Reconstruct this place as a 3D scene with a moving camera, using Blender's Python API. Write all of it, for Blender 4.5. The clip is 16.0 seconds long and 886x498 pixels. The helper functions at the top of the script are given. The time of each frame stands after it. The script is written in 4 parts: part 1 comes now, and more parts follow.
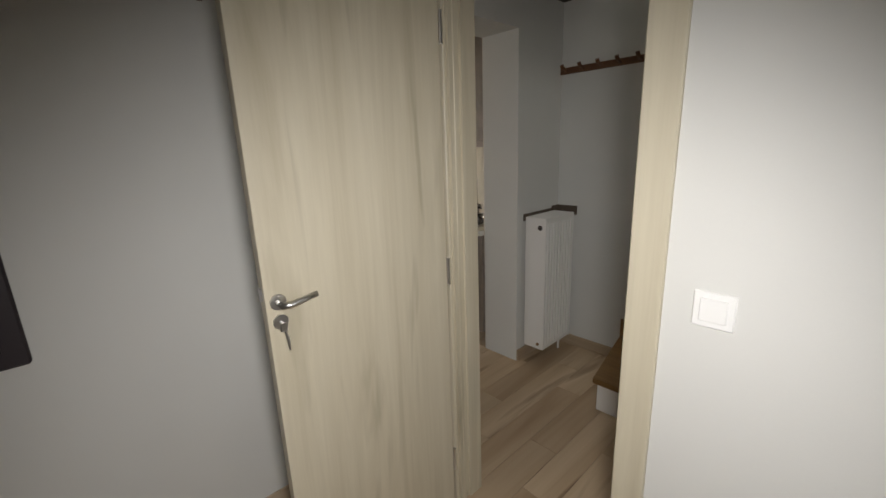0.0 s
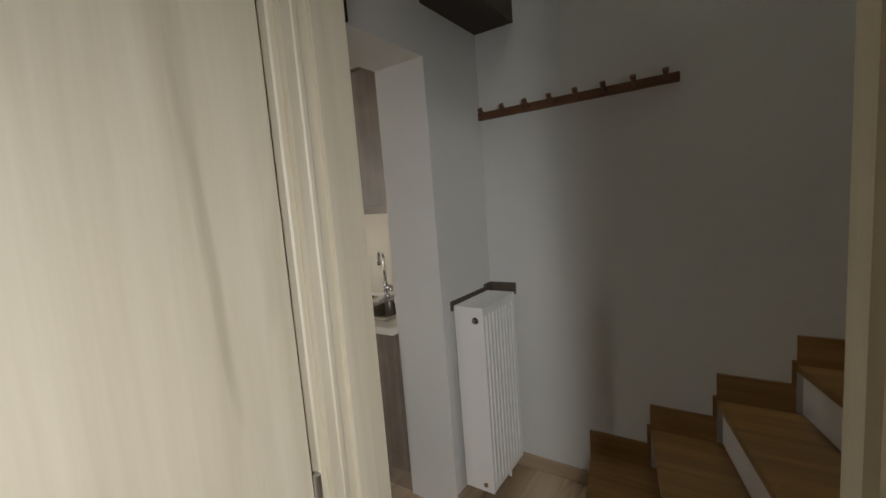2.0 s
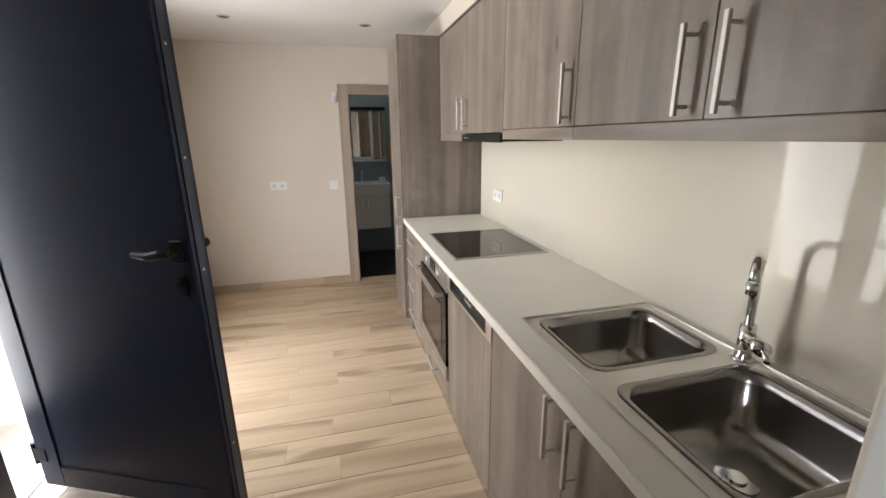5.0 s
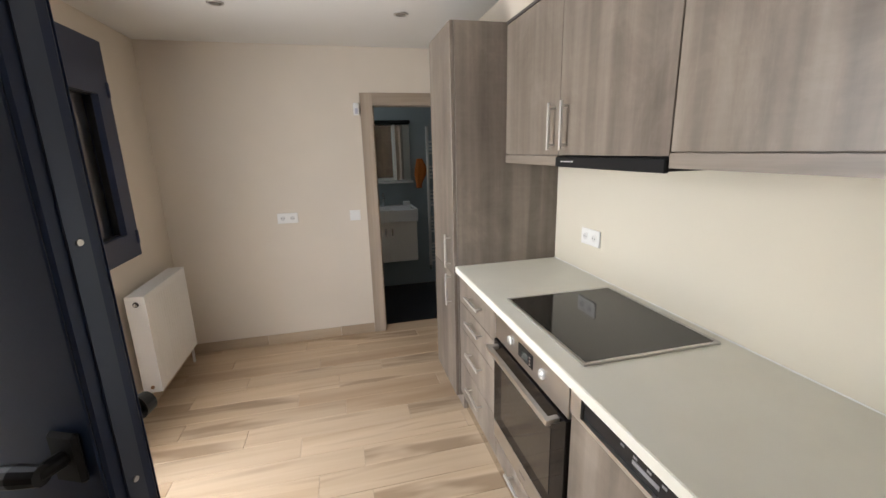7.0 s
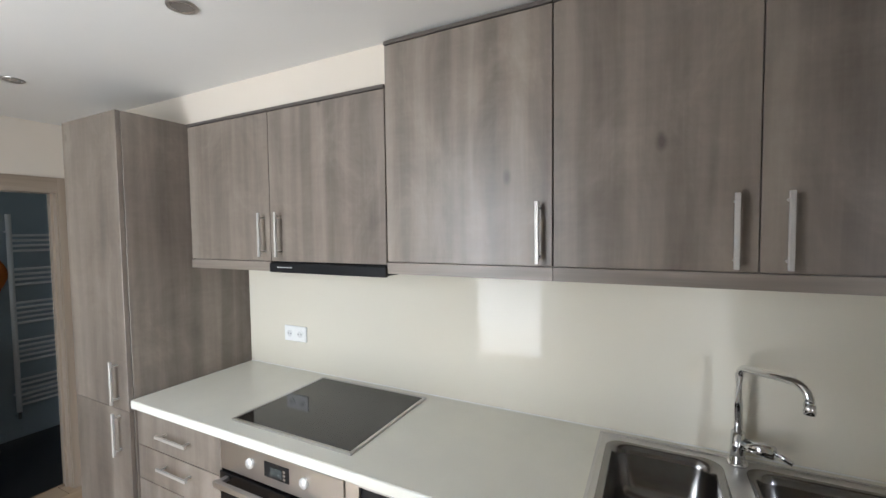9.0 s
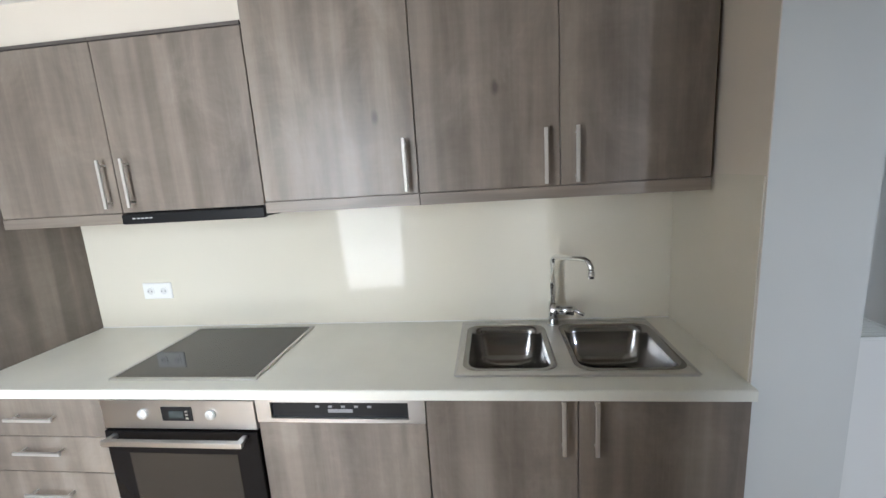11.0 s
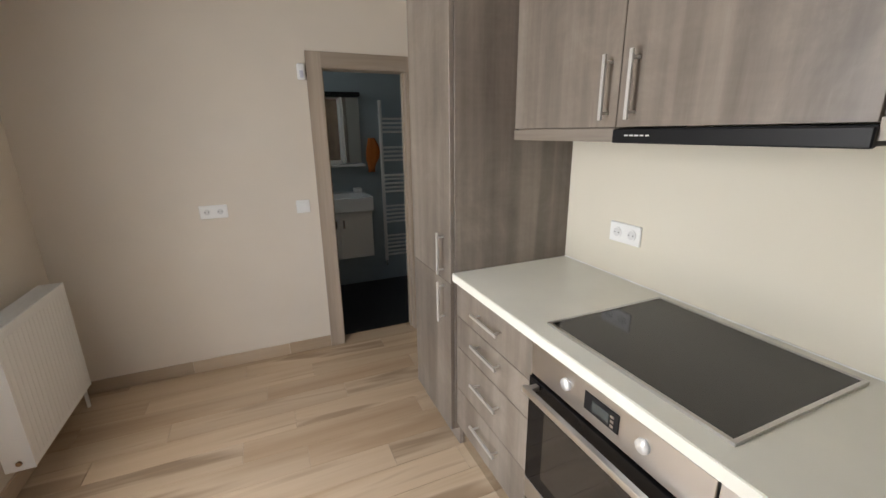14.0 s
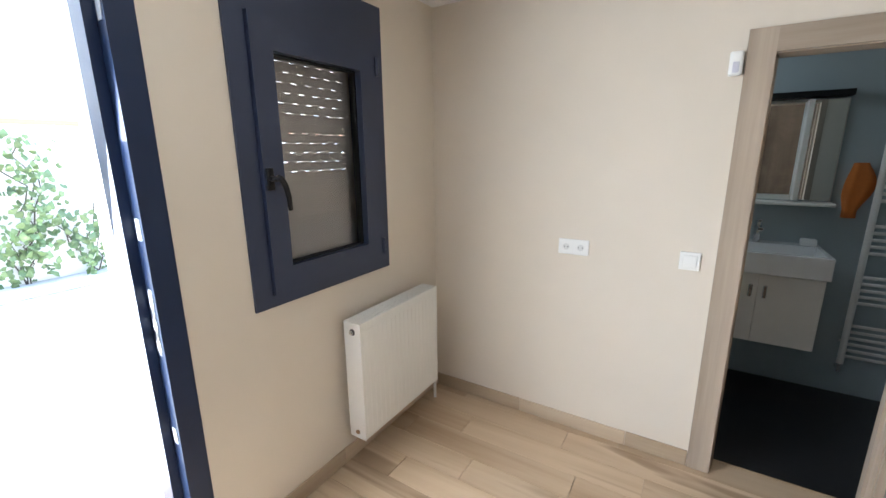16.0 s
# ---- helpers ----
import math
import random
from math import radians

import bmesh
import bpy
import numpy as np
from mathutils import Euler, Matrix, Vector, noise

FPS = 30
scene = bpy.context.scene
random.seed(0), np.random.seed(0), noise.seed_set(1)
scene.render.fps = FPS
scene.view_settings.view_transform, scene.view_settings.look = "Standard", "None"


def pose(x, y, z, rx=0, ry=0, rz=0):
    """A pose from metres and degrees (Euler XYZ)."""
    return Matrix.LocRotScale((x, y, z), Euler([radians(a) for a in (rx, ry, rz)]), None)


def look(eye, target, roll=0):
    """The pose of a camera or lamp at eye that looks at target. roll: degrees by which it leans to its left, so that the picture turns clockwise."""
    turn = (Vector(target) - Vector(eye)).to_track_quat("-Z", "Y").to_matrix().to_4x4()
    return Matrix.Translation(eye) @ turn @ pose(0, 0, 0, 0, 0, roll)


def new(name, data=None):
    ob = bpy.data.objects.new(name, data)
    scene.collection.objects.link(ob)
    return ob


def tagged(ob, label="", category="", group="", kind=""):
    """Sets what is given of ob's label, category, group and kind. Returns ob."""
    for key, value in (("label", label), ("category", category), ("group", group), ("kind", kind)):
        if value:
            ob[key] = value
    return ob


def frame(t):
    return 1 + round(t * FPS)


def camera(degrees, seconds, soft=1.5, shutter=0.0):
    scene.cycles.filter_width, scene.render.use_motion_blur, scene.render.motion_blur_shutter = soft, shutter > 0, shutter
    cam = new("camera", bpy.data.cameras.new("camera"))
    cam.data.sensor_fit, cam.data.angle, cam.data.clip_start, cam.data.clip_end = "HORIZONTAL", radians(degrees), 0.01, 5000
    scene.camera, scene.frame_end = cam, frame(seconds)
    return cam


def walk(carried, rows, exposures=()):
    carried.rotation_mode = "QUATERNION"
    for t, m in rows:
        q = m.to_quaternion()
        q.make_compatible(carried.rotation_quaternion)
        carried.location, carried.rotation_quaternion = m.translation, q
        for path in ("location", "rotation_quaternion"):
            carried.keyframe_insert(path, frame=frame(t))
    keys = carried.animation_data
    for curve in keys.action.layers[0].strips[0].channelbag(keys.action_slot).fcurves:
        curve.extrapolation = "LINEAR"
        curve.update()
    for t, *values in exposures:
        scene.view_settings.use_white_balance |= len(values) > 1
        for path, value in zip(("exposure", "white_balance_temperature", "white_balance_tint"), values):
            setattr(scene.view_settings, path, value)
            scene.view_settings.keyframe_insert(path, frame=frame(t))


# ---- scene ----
cam = camera(94.2, 16.0)
EXPOSURES = [(0, 2.15, 7600, 11), (1.5, 2.2, 7600, 11), (2.0, 2.5, 7300, 11), (2.5, 3.0, 7100, 12), (3.0, 3.45, 6900, 13), (3.5, 3.37, 6600, 12), (4.0, 3.35, 6600, 12), (4.5, 3.28, 6600, 11), (7.0, 3.1, 6600, 11), (7.5, 2.9, 6500, 10), (9.0, 3.05, 6000, 8), (11.5, 3.25, 5900, 7), (12.5, 3.2, 6000, 8), (13.0, 3.2, 6350, 9), (13.5, 2.85, 6650, 11), (14.5, 3.05, 6450, 10), (15.5, 3.6, 6100, 9), (16.0, 3.75, 6000, 7)]
PATH = [
    (0, (-2.699, -4.587, 1.482), (-1.374, -3.17, 0.995), -2.1),
    (0.5, (-2.655, -4.556, 1.502), (-1.267, -3.173, 1.105), -1.6),
    (1, (-2.479, -4.444, 1.495), (-1.022, -3.11, 1.183), -1.9),
    (1.5, (-2.263, -4.293, 1.513), (-0.727, -3.04, 1.248), -2.8),
    (2, (-2.074, -4.075, 1.497), (-0.434, -2.952, 1.273), -4.4),
    (2.5, (-1.844, -3.858, 1.547), (-0.146, -2.835, 1.282), -5.9),
    (3, (-1.576, -3.7, 1.519), (-0.002, -2.499, 1.243), -4.0),
    (3.5, (-1.371, -3.545, 1.511), (-0.055, -2.078, 1.169), -1.2),
    (3.6, (-1.324, -3.529, 1.51), (-0.119, -1.974, 1.149), -1.2),
    (4, (-1.258, -3.342, 1.491), (-0.28, -1.659, 1.032), -0.0),
    (4.5, (-1.132, -3.17, 1.476), (-0.524, -1.336, 0.961), -0.4),
    (4.7, (-1.076, -3.094, 1.475), (-0.538, -1.24, 0.951), -0.3),
    (6.8, (-1.161, -2.177, 1.513), (-0.814, -0.273, 1.011), -2.3),
    (7, (-1.192, -2.104, 1.527), (-0.73, -0.216, 1.058), -1.5),
    (7.5, (-1.296, -1.923, 1.563), (-0.408, -0.165, 1.22), -1.9),
    (8, (-1.396, -1.854, 1.592), (-0.143, -0.312, 1.363), -1.9),
    (8.5, (-1.429, -1.91, 1.593), (0.17, -0.717, 1.447), -1.0),
    (9, (-1.547, -1.996, 1.619), (0.233, -1.09, 1.524), -0.7),
    (9.2, (-1.584, -2.026, 1.63), (0.252, -1.235, 1.578), -0.9),
    (11.3, (-1.792, -1.979, 1.565), (0.156, -1.757, 1.174), -3.6),
    (11.5, (-1.779, -1.974, 1.555), (0.143, -1.638, 1.115), -3.1),
    (12, (-1.732, -1.956, 1.52), (0.086, -1.305, 0.999), -1.4),
    (12.5, (-1.658, -1.946, 1.495), (-0.036, -0.924, 0.925), 0.0),
    (13, (-1.59, -1.871, 1.481), (-0.194, -0.552, 0.923), -0.1),
    (13.5, (-1.443, -1.69, 1.485), (-0.263, -0.17, 0.941), -0.9),
    (14, (-1.308, -1.525, 1.486), (-0.547, 0.241, 0.939), -0.7),
    (14.5, (-1.186, -1.369, 1.492), (-0.972, 0.544, 0.948), 0.6),
    (15, (-1.145, -1.188, 1.477), (-1.262, 0.737, 0.947), 0.6),
    (15.5, (-1.129, -0.949, 1.503), (-1.632, 0.925, 1.019), -0.4),
    (16, (-1.089, -0.824, 1.515), (-2.116, 0.831, 1.058), -0.5),
]
walk(cam, [(t, look(eye, target, roll)) for t, eye, target, roll in PATH], EXPOSURES)

# ---- world, sun, large lights ----
world = bpy.data.worlds.new("world")
scene.world = world
world.use_nodes = True
wn = world.node_tree
sky = wn.nodes.new("ShaderNodeTexSky")
sky.sky_type = "NISHITA"
sky.sun_disc = False
sky.sun_elevation = radians(48)
sky.sun_rotation = radians(188)
wn.nodes["Background"].inputs["Strength"].default_value = 0.15
wn.links.new(sky.outputs["Color"], wn.nodes["Background"].inputs["Color"])


def lamp(name, kind, m, energy, colour=(1, 1, 1), **more):
    data = bpy.data.lights.new(name, kind)
    data.energy, data.color = energy, colour
    if kind == "AREA":
        data.shape, data.size, data.size_y = "RECTANGLE", more["size"], more["size_y"]
    if kind == "SPOT":
        data.spot_size, data.spot_blend, data.shadow_soft_size = radians(more["cone"]), more["blend"], more["soft"]
    if kind == "SUN":
        data.angle = radians(more["angle"])
    ob = new(name, data)
    ob.matrix_world = m
    return ob


lamp("sun", "SUN", look((-1.2, -8, 9), (0, 0, 0)), 4.2, (1, 0.96, 0.90), angle=0.6)
# daylight standing in the entrance doorway
lamp("doorway_daylight", "AREA", look((-2.60, -0.73, 1.15), (0, -0.80, 0.55)), 7.2, (0.97, 0.98, 1.0), size=0.88, size_y=1.90)
# unseen fill lamp added high in the stairwell to brighten the hall
lamp("stairwell_fill", "AREA", look((-0.46, -4.4, 4.70), (-0.06, -4.39, 0)), 9.5, (0.90, 0.98, 1.0), size=0.4, size_y=2.4)
# unseen fill lamp added on the bathroom's side, as if from a high window
lamp("bathroom_fill", "AREA", look((-1.53, 1.95, 2.0), (0.2, 2.0, 1.0)), 0.42, (0.85, 0.95, 1.0), size=0.5, size_y=0.5)
# fixed spot added to stand in for the torch carried with the camera
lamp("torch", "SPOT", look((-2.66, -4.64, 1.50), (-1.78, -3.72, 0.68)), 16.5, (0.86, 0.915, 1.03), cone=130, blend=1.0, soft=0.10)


# ---- materials ----
def material(name, rough=0.5, metal=0.0):
    m = bpy.data.materials.new(name)
    m.use_nodes = True
    b = m.node_tree.nodes["Principled BSDF"]
    b.inputs["Roughness"].default_value = rough
    b.inputs["Metallic"].default_value = metal
    return m, m.node_tree, b


def coords(nt, scale, shift=True):
    tc = nt.nodes.new("ShaderNodeTexCoord")
    mp = nt.nodes.new("ShaderNodeMapping")
    mp.inputs["Scale"].default_value = scale
    nt.links.new(tc.outputs["Object"], mp.inputs["Vector"])
    if shift:
        info = nt.nodes.new("ShaderNodeObjectInfo")
        mul = nt.nodes.new("ShaderNodeVectorMath")
        mul.operation = "SCALE"
        mul.inputs[0].default_value = (7.0, 13.0, 9.0)
        nt.links.new(info.outputs["Random"], mul.inputs["Scale"])
        nt.links.new(mul.outputs["Vector"], mp.inputs["Location"])
    return mp.outputs["Vector"]


def noise_node(nt, vec, scale, detail=4.0, rough=0.55, twist=0.0):
    n = nt.nodes.new("ShaderNodeTexNoise")
    n.inputs["Scale"].default_value, n.inputs["Detail"].default_value = scale, detail
    n.inputs["Roughness"].default_value, n.inputs["Distortion"].default_value = rough, twist
    nt.links.new(vec, n.inputs["Vector"])
    return n.outputs["Fac"]


def ramp(nt, fac, stops):
    r = nt.nodes.new("ShaderNodeValToRGB")
    while len(r.color_ramp.elements) < len(stops):
        r.color_ramp.elements.new(0.5)
    for e, (p, c) in zip(r.color_ramp.elements, stops):
        e.position, e.color = p, (*c, 1)
    nt.links.new(fac, r.inputs["Fac"])
    return r.outputs["Color"]


def blend(nt, fac, a, b, mode="MIX"):
    mix = nt.nodes.new("ShaderNodeMix")
    mix.data_type, mix.blend_type = "RGBA", mode
    for value, socket in ((fac, mix.inputs[0]), (a, mix.inputs[6]), (b, mix.inputs[7])):
        if isinstance(value, (int, float)):
            socket.default_value = value
        elif isinstance(value, tuple):
            socket.default_value = (*value, 1)
        else:
            nt.links.new(value, socket)
    return mix.outputs[2]


def bump(nt, b, fac, strength, distance=0.002):
    n = nt.nodes.new("ShaderNodeBump")
    n.inputs["Strength"].default_value, n.inputs["Distance"].default_value = strength, distance
    nt.links.new(fac, n.inputs["Height"])
    nt.links.new(n.outputs["Normal"], b.inputs["Normal"])


def vary_rough(nt, b, fac, lo, hi):
    r = nt.nodes.new("ShaderNodeMapRange")
    r.inputs["To Min"].default_value, r.inputs["To Max"].default_value = lo, hi
    nt.links.new(fac, r.inputs["Value"])
    nt.links.new(r.outputs["Result"], b.inputs["Roughness"])


def plain(name, colour, rough=0.5, metal=0.0, spread=0.06, scale=14.0, relief=0.0, shine=0.5):
    """Paint, metal or plastic with faint mottling at two scales."""
    m, nt, b = material(name, rough, metal)
    b.inputs["Specular IOR Level"].default_value = shine
    vec = coords(nt, (1, 1, 1))
    big, fine = noise_node(nt, vec, scale * 0.12, 3), noise_node(nt, vec, scale * 6, 5)
    lo, hi = (tuple(min(1, c * k) for c in colour) for k in (1 - spread, 1 + spread))
    c = ramp(nt, big, [(0.3, lo), (0.7, hi)])
    c = blend(nt, spread, c, ramp(nt, fine, [(0.35, lo), (0.65, hi)]))
    nt.links.new(c, b.inputs["Base Color"])
    vary_rough(nt, b, fine, max(0.02, rough * 0.85), min(1, rough * 1.15))
    if relief:
        bump(nt, b, fine, relief)
    return m


def wood(name, dark, mid, light, axis, rough=0.45, fine=1.0, streak=0.5, relief=0.12, patch=0.0, tone=0.12, knots=0.0, swirl=1.6, bands=0.0):
    """Grain running along one axis: broad wavering bands, thin pores, faint cross marks, and darker patches."""
    m, nt, b = material(name, rough)

    def stretched(across, along):
        s = [across * fine] * 3
        s[axis] = along * fine
        return coords(nt, s)

    broad = noise_node(nt, stretched(5.0, 0.30), 1.0, 4, 0.55, swirl)
    grain = noise_node(nt, stretched(22.0, 1.1), 1.0, 4, 0.6, 0.5)
    pores = noise_node(nt, stretched(110.0, 4.0), 1.0, 3, 0.6, 0.2)
    cross = noise_node(nt, stretched(9.0, 75.0), 1.0, 2, 0.5, 0.0)
    c = ramp(nt, broad, [(0.28, dark), (0.47, mid), (0.70, light)])
    c = blend(nt, streak, c, ramp(nt, grain, [(0.30, dark), (0.5, mid), (0.66, light)]))
    c = blend(nt, streak * 0.45, c, ramp(nt, pores, [(0.30, dark), (0.55, mid), (0.7, light)]))
    if bands:
        strip = noise_node(nt, stretched(9.0, 0.10), 1.0, 2, 0.5, 0.1)
        c = blend(nt, bands, c, ramp(nt, strip, [(0.36, tuple(0.85 * v for v in dark)), (0.50, mid), (0.60, light)]))
    if patch:
        spots = noise_node(nt, stretched(7.0, 0.75), 1.0, 3, 0.5, 0.7)
        keep = ramp(nt, spots, [(0.58, (0, 0, 0)), (0.68, (patch, patch, patch))])
        c = blend(nt, keep, c, tuple(0.72 * v for v in dark))
    if knots:
        cell = nt.nodes.new("ShaderNodeTexVoronoi")
        cell.inputs["Scale"].default_value = 1.0
        nt.links.new(stretched(5.0, 2.6), cell.inputs["Vector"])
        eye = ramp(nt, cell.outputs["Distance"], [(0.025, (knots, knots, knots)), (0.075, (0, 0, 0))])
        c = blend(nt, eye, c, tuple(0.45 * v for v in dark))
        cloud = noise_node(nt, stretched(5.0, 3.2), 1.0, 6, 0.68, 0.6)
        c = blend(nt, 0.32, c, ramp(nt, cloud, [(0.33, tuple(0.9 * v for v in dark)), (0.52, mid), (0.68, light)]))
        c = blend(nt, 0.03, c, ramp(nt, cross, [(0.38, tuple(0.55 * v for v in mid)), (0.62, light)]))
    info = nt.nodes.new("ShaderNodeObjectInfo")
    hue = nt.nodes.new("ShaderNodeHueSaturation")
    spread = nt.nodes.new("ShaderNodeMapRange")
    spread.inputs["To Min"].default_value, spread.inputs["To Max"].default_value = 1 - tone, 1 + tone
    nt.links.new(info.outputs["Random"], spread.inputs["Value"])
    nt.links.new(spread.outputs["Result"], hue.inputs["Value"])
    nt.links.new(c, hue.inputs["Color"])
    nt.links.new(hue.outputs["Color"], b.inputs["Base Color"])
    vary_rough(nt, b, grain, rough * 0.8, min(1, rough * 1.25))
    both = blend(nt, 0.06, pores, cross)
    bump(nt, b, both, relief, 0.001)
    return m


def glass(name, rough=0.0, colour=(1, 1, 1)):
    m, nt, b = material(name, rough)
    b.inputs["Base Color"].default_value = (*colour, 1)
    b.inputs["Transmission Weight"].default_value = 1.0
    b.inputs["IOR"].default_value = 1.45
    return m


CREAM = plain("cream_wall_paint", (0.69, 0.622, 0.53), 0.75, spread=0.03, relief=0.12)
PALE = plain("pale_grey_wall_paint", (0.66, 0.66, 0.63), 0.75, spread=0.03, relief=0.12)
WHITE_CEIL = plain("ceiling_paint", (0.76, 0.75, 0.72), 0.85, spread=0.02, relief=0.08)
BLUE_WALL = plain("bathroom_blue_grey_paint", (0.37, 0.43, 0.46), 0.5, spread=0.04)
OAK = wood("grey_oak_laminate", (0.100, 0.081, 0.066), (0.206, 0.171, 0.140), (0.360, 0.308, 0.256), 2, 0.36, 0.9, 0.42, 0.26, 0.45, 0.06, 0.8, 0.5, 0.45)
OAK_H = wood("grey_oak_laminate_level", (0.100, 0.081, 0.066), (0.205, 0.170, 0.140), (0.350, 0.300, 0.252), 1, 0.40, 1.0, 0.30, 0.25, 0.35, 0.06)
DOOR_WOOD = wood("pale_oak_door", (0.40, 0.35, 0.245), (0.52, 0.47, 0.355), (0.60, 0.55, 0.43), 2, 0.50, 1.3, 0.25, 0.05, 0.45, 0.0)
CASING = wood("taupe_oak_casing", (0.28, 0.22, 0.165), (0.38, 0.31, 0.24), (0.47, 0.39, 0.31), 2, 0.45, 1.0, 0.3, 0.05)
CASING_H = wood("taupe_oak_casing_level", (0.28, 0.22, 0.165), (0.38, 0.31, 0.24), (0.47, 0.39, 0.31), 0, 0.45, 1.0, 0.3, 0.05)
PLANK = wood("wood_look_tile", (0.33, 0.220, 0.128), (0.490, 0.366, 0.242), (0.59, 0.458, 0.322), 0, 0.40, 0.9, 0.14, 0.05, 0.75, 0.07, 0.0, 0.9)
SKIRT = wood("skirting_tile", (0.36, 0.27, 0.18), (0.48, 0.37, 0.26), (0.56, 0.45, 0.33), 0, 0.4, 0.9, 0.25, 0.05)
PARQUET = wood("stair_parquet", (0.13, 0.065, 0.022), (0.26, 0.14, 0.05), (0.42, 0.25, 0.10), 1, 0.3, 1.1, 0.4, 0.06)
RACK_WOOD = wood("reddish_rack_wood", (0.07, 0.03, 0.014), (0.14, 0.062, 0.028), (0.22, 0.11, 0.05), 1, 0.5, 1.6, 0.4)
BEAM_WOOD = wood("dark_beam_wood", (0.018, 0.011, 0.006), (0.04, 0.024, 0.013), (0.075, 0.046, 0.026), 0, 0.6, 1.0, 0.4)
GROUT = plain("grout", (0.42, 0.325, 0.225), 0.9, spread=0.1)
COUNTER = plain("cream_worktop", (0.78, 0.765, 0.68), 0.32, spread=0.03, scale=40)
SPLASH = plain("cream_gloss_panel", (0.69, 0.645, 0.54), 0.03, spread=0.01, shine=0.2)
STEEL = plain("brushed_steel", (0.60, 0.585, 0.565), 0.33, 1.0, 0.06, 30)
CHROME = plain("chrome", (0.75, 0.75, 0.75), 0.08, 1.0, 0.02)
# darker copy of the sink steel, shade inside the bowls put into the colour
SHADED_STEEL = plain("shaded_bowl_steel", (0.27, 0.26, 0.25), 0.20, 1.0, 0.08, 25)
HANDLE = plain("satin_handle_steel", (0.62, 0.60, 0.57), 0.58, 0.85, 0.02)
BLACK = plain("black_plastic", (0.010, 0.010, 0.011), 0.42, spread=0.1, shine=0.25)
BLACK_GLASS = plain("black_ceramic_glass", (0.018, 0.017, 0.016), 0.06, spread=0.05)
OVEN_GLASS = plain("oven_door_glass", (0.010, 0.009, 0.009), 0.05, spread=0.05, shine=0.12)
WHITE = plain("white_enamel", (0.80, 0.79, 0.76), 0.3, spread=0.015)
PLASTIC = plain("white_plastic", (0.82, 0.82, 0.80), 0.35, spread=0.01)
# near-black colour standing for the shade inside holes and recesses
HOLE_SHADE = plain("hole_shade", (0.05, 0.045, 0.04), 0.7)
NAVY = plain("navy_powder_coat", (0.009, 0.021, 0.060), 0.36, 0.0, 0.10, 50, 0.05, 0.40)
SLATE = plain("slate_blue_frame", (0.030, 0.041, 0.080), 0.42, 0.0, 0.08, 50)
SHUTTER = plain("roller_shutter_slats", (0.42, 0.39, 0.35), 0.5, spread=0.05)
BLACK_TILE = plain("black_floor_tile", (0.012, 0.012, 0.013), 0.3, spread=0.2)
CERAMIC = plain("white_ceramic", (0.82, 0.83, 0.84), 0.12, spread=0.01)
ORANGE = plain("orange_cloth", (0.55, 0.16, 0.03), 0.9, spread=0.25, scale=30, relief=0.5)
CONCRETE = plain("patio_concrete", (0.50, 0.48, 0.45), 0.85, spread=0.12, scale=10, relief=0.4)
RENDERED = plain("white_garden_render", (0.66, 0.63, 0.58), 0.9, spread=0.10, scale=8, relief=0.4)
LEAF = plain("ivy_leaf", (0.085, 0.125, 0.045), 0.5, spread=0.5, scale=20)
TERRA = plain("terracotta", (0.35, 0.17, 0.10), 0.8, spread=0.2)
PANE = glass("window_glass")
MIRROR = plain("mirror_silver", (0.86, 0.88, 0.88), 0.01, 1.0, 0.0)


# ---- mesh helpers ----
def box(bm, x0, x1, y0, y1, z0, z1, bevel=0.0, seg=1):
    r = bmesh.ops.create_cube(bm, size=1.0)
    vs = r["verts"]
    for v in vs:
        v.co = Vector((x0 + (v.co.x + 0.5) * (x1 - x0), y0 + (v.co.y + 0.5) * (y1 - y0), z0 + (v.co.z + 0.5) * (z1 - z0)))
    if bevel:
        edges = list({e for v in vs for e in v.link_edges})
        bmesh.ops.bevel(bm, geom=edges, offset=bevel, segments=seg, affect="EDGES", profile=0.7)
    return bm


def rod(bm, a, b, r, seg=12, r2=None):
    a, b = Vector(a), Vector(b)
    d = b - a
    m = Matrix.Translation((a + b) / 2) @ d.to_track_quat("Z", "Y").to_matrix().to_4x4()
    bmesh.ops.create_cone(bm, cap_ends=True, segments=seg, radius1=r, radius2=r if r2 is None else r2, depth=d.length, matrix=m)
    return bm


def tube(bm, pts, r, seg=10):
    """A round pipe through a line of places."""
    pts = [Vector(p) for p in pts]
    rings = []
    for n, p in enumerate(pts):
        d = (pts[min(n + 1, len(pts) - 1)] - pts[max(n - 1, 0)]).normalized()
        q = d.to_track_quat("Z", "Y")
        rr = r[n] if isinstance(r, (list, tuple)) else r
        rings.append([bm.verts.new(p + q @ Vector((rr * math.cos(2 * math.pi * k / seg), rr * math.sin(2 * math.pi * k / seg), 0))) for k in range(seg)])
    for a, b in zip(rings, rings[1:]):
        for k in range(seg):
            bm.faces.new((a[k], a[(k + 1) % seg], b[(k + 1) % seg], b[k]))
    bm.faces.new(list(reversed(rings[0])))
    bm.faces.new(rings[-1])
    return bm


def boxes(*rows, bevel=0.0):
    bm = bmesh.new()
    for row in rows:
        box(bm, *row, bevel=bevel)
    return bm


def finish(name, bm, mat, smooth=False):
    bmesh.ops.recalc_face_normals(bm, faces=bm.faces)
    me = bpy.data.meshes.new(name)
    bm.to_mesh(me)
    bm.free()
    me.materials.append(mat)
    if smooth:
        for p in me.polygons:
            p.use_smooth = True
    return me


def thing(name, loc, label, category, group="", kind=""):
    ob = new(name)
    ob.empty_display_size = 0.1
    ob.location = loc
    return tagged(ob, label, category, group, kind)


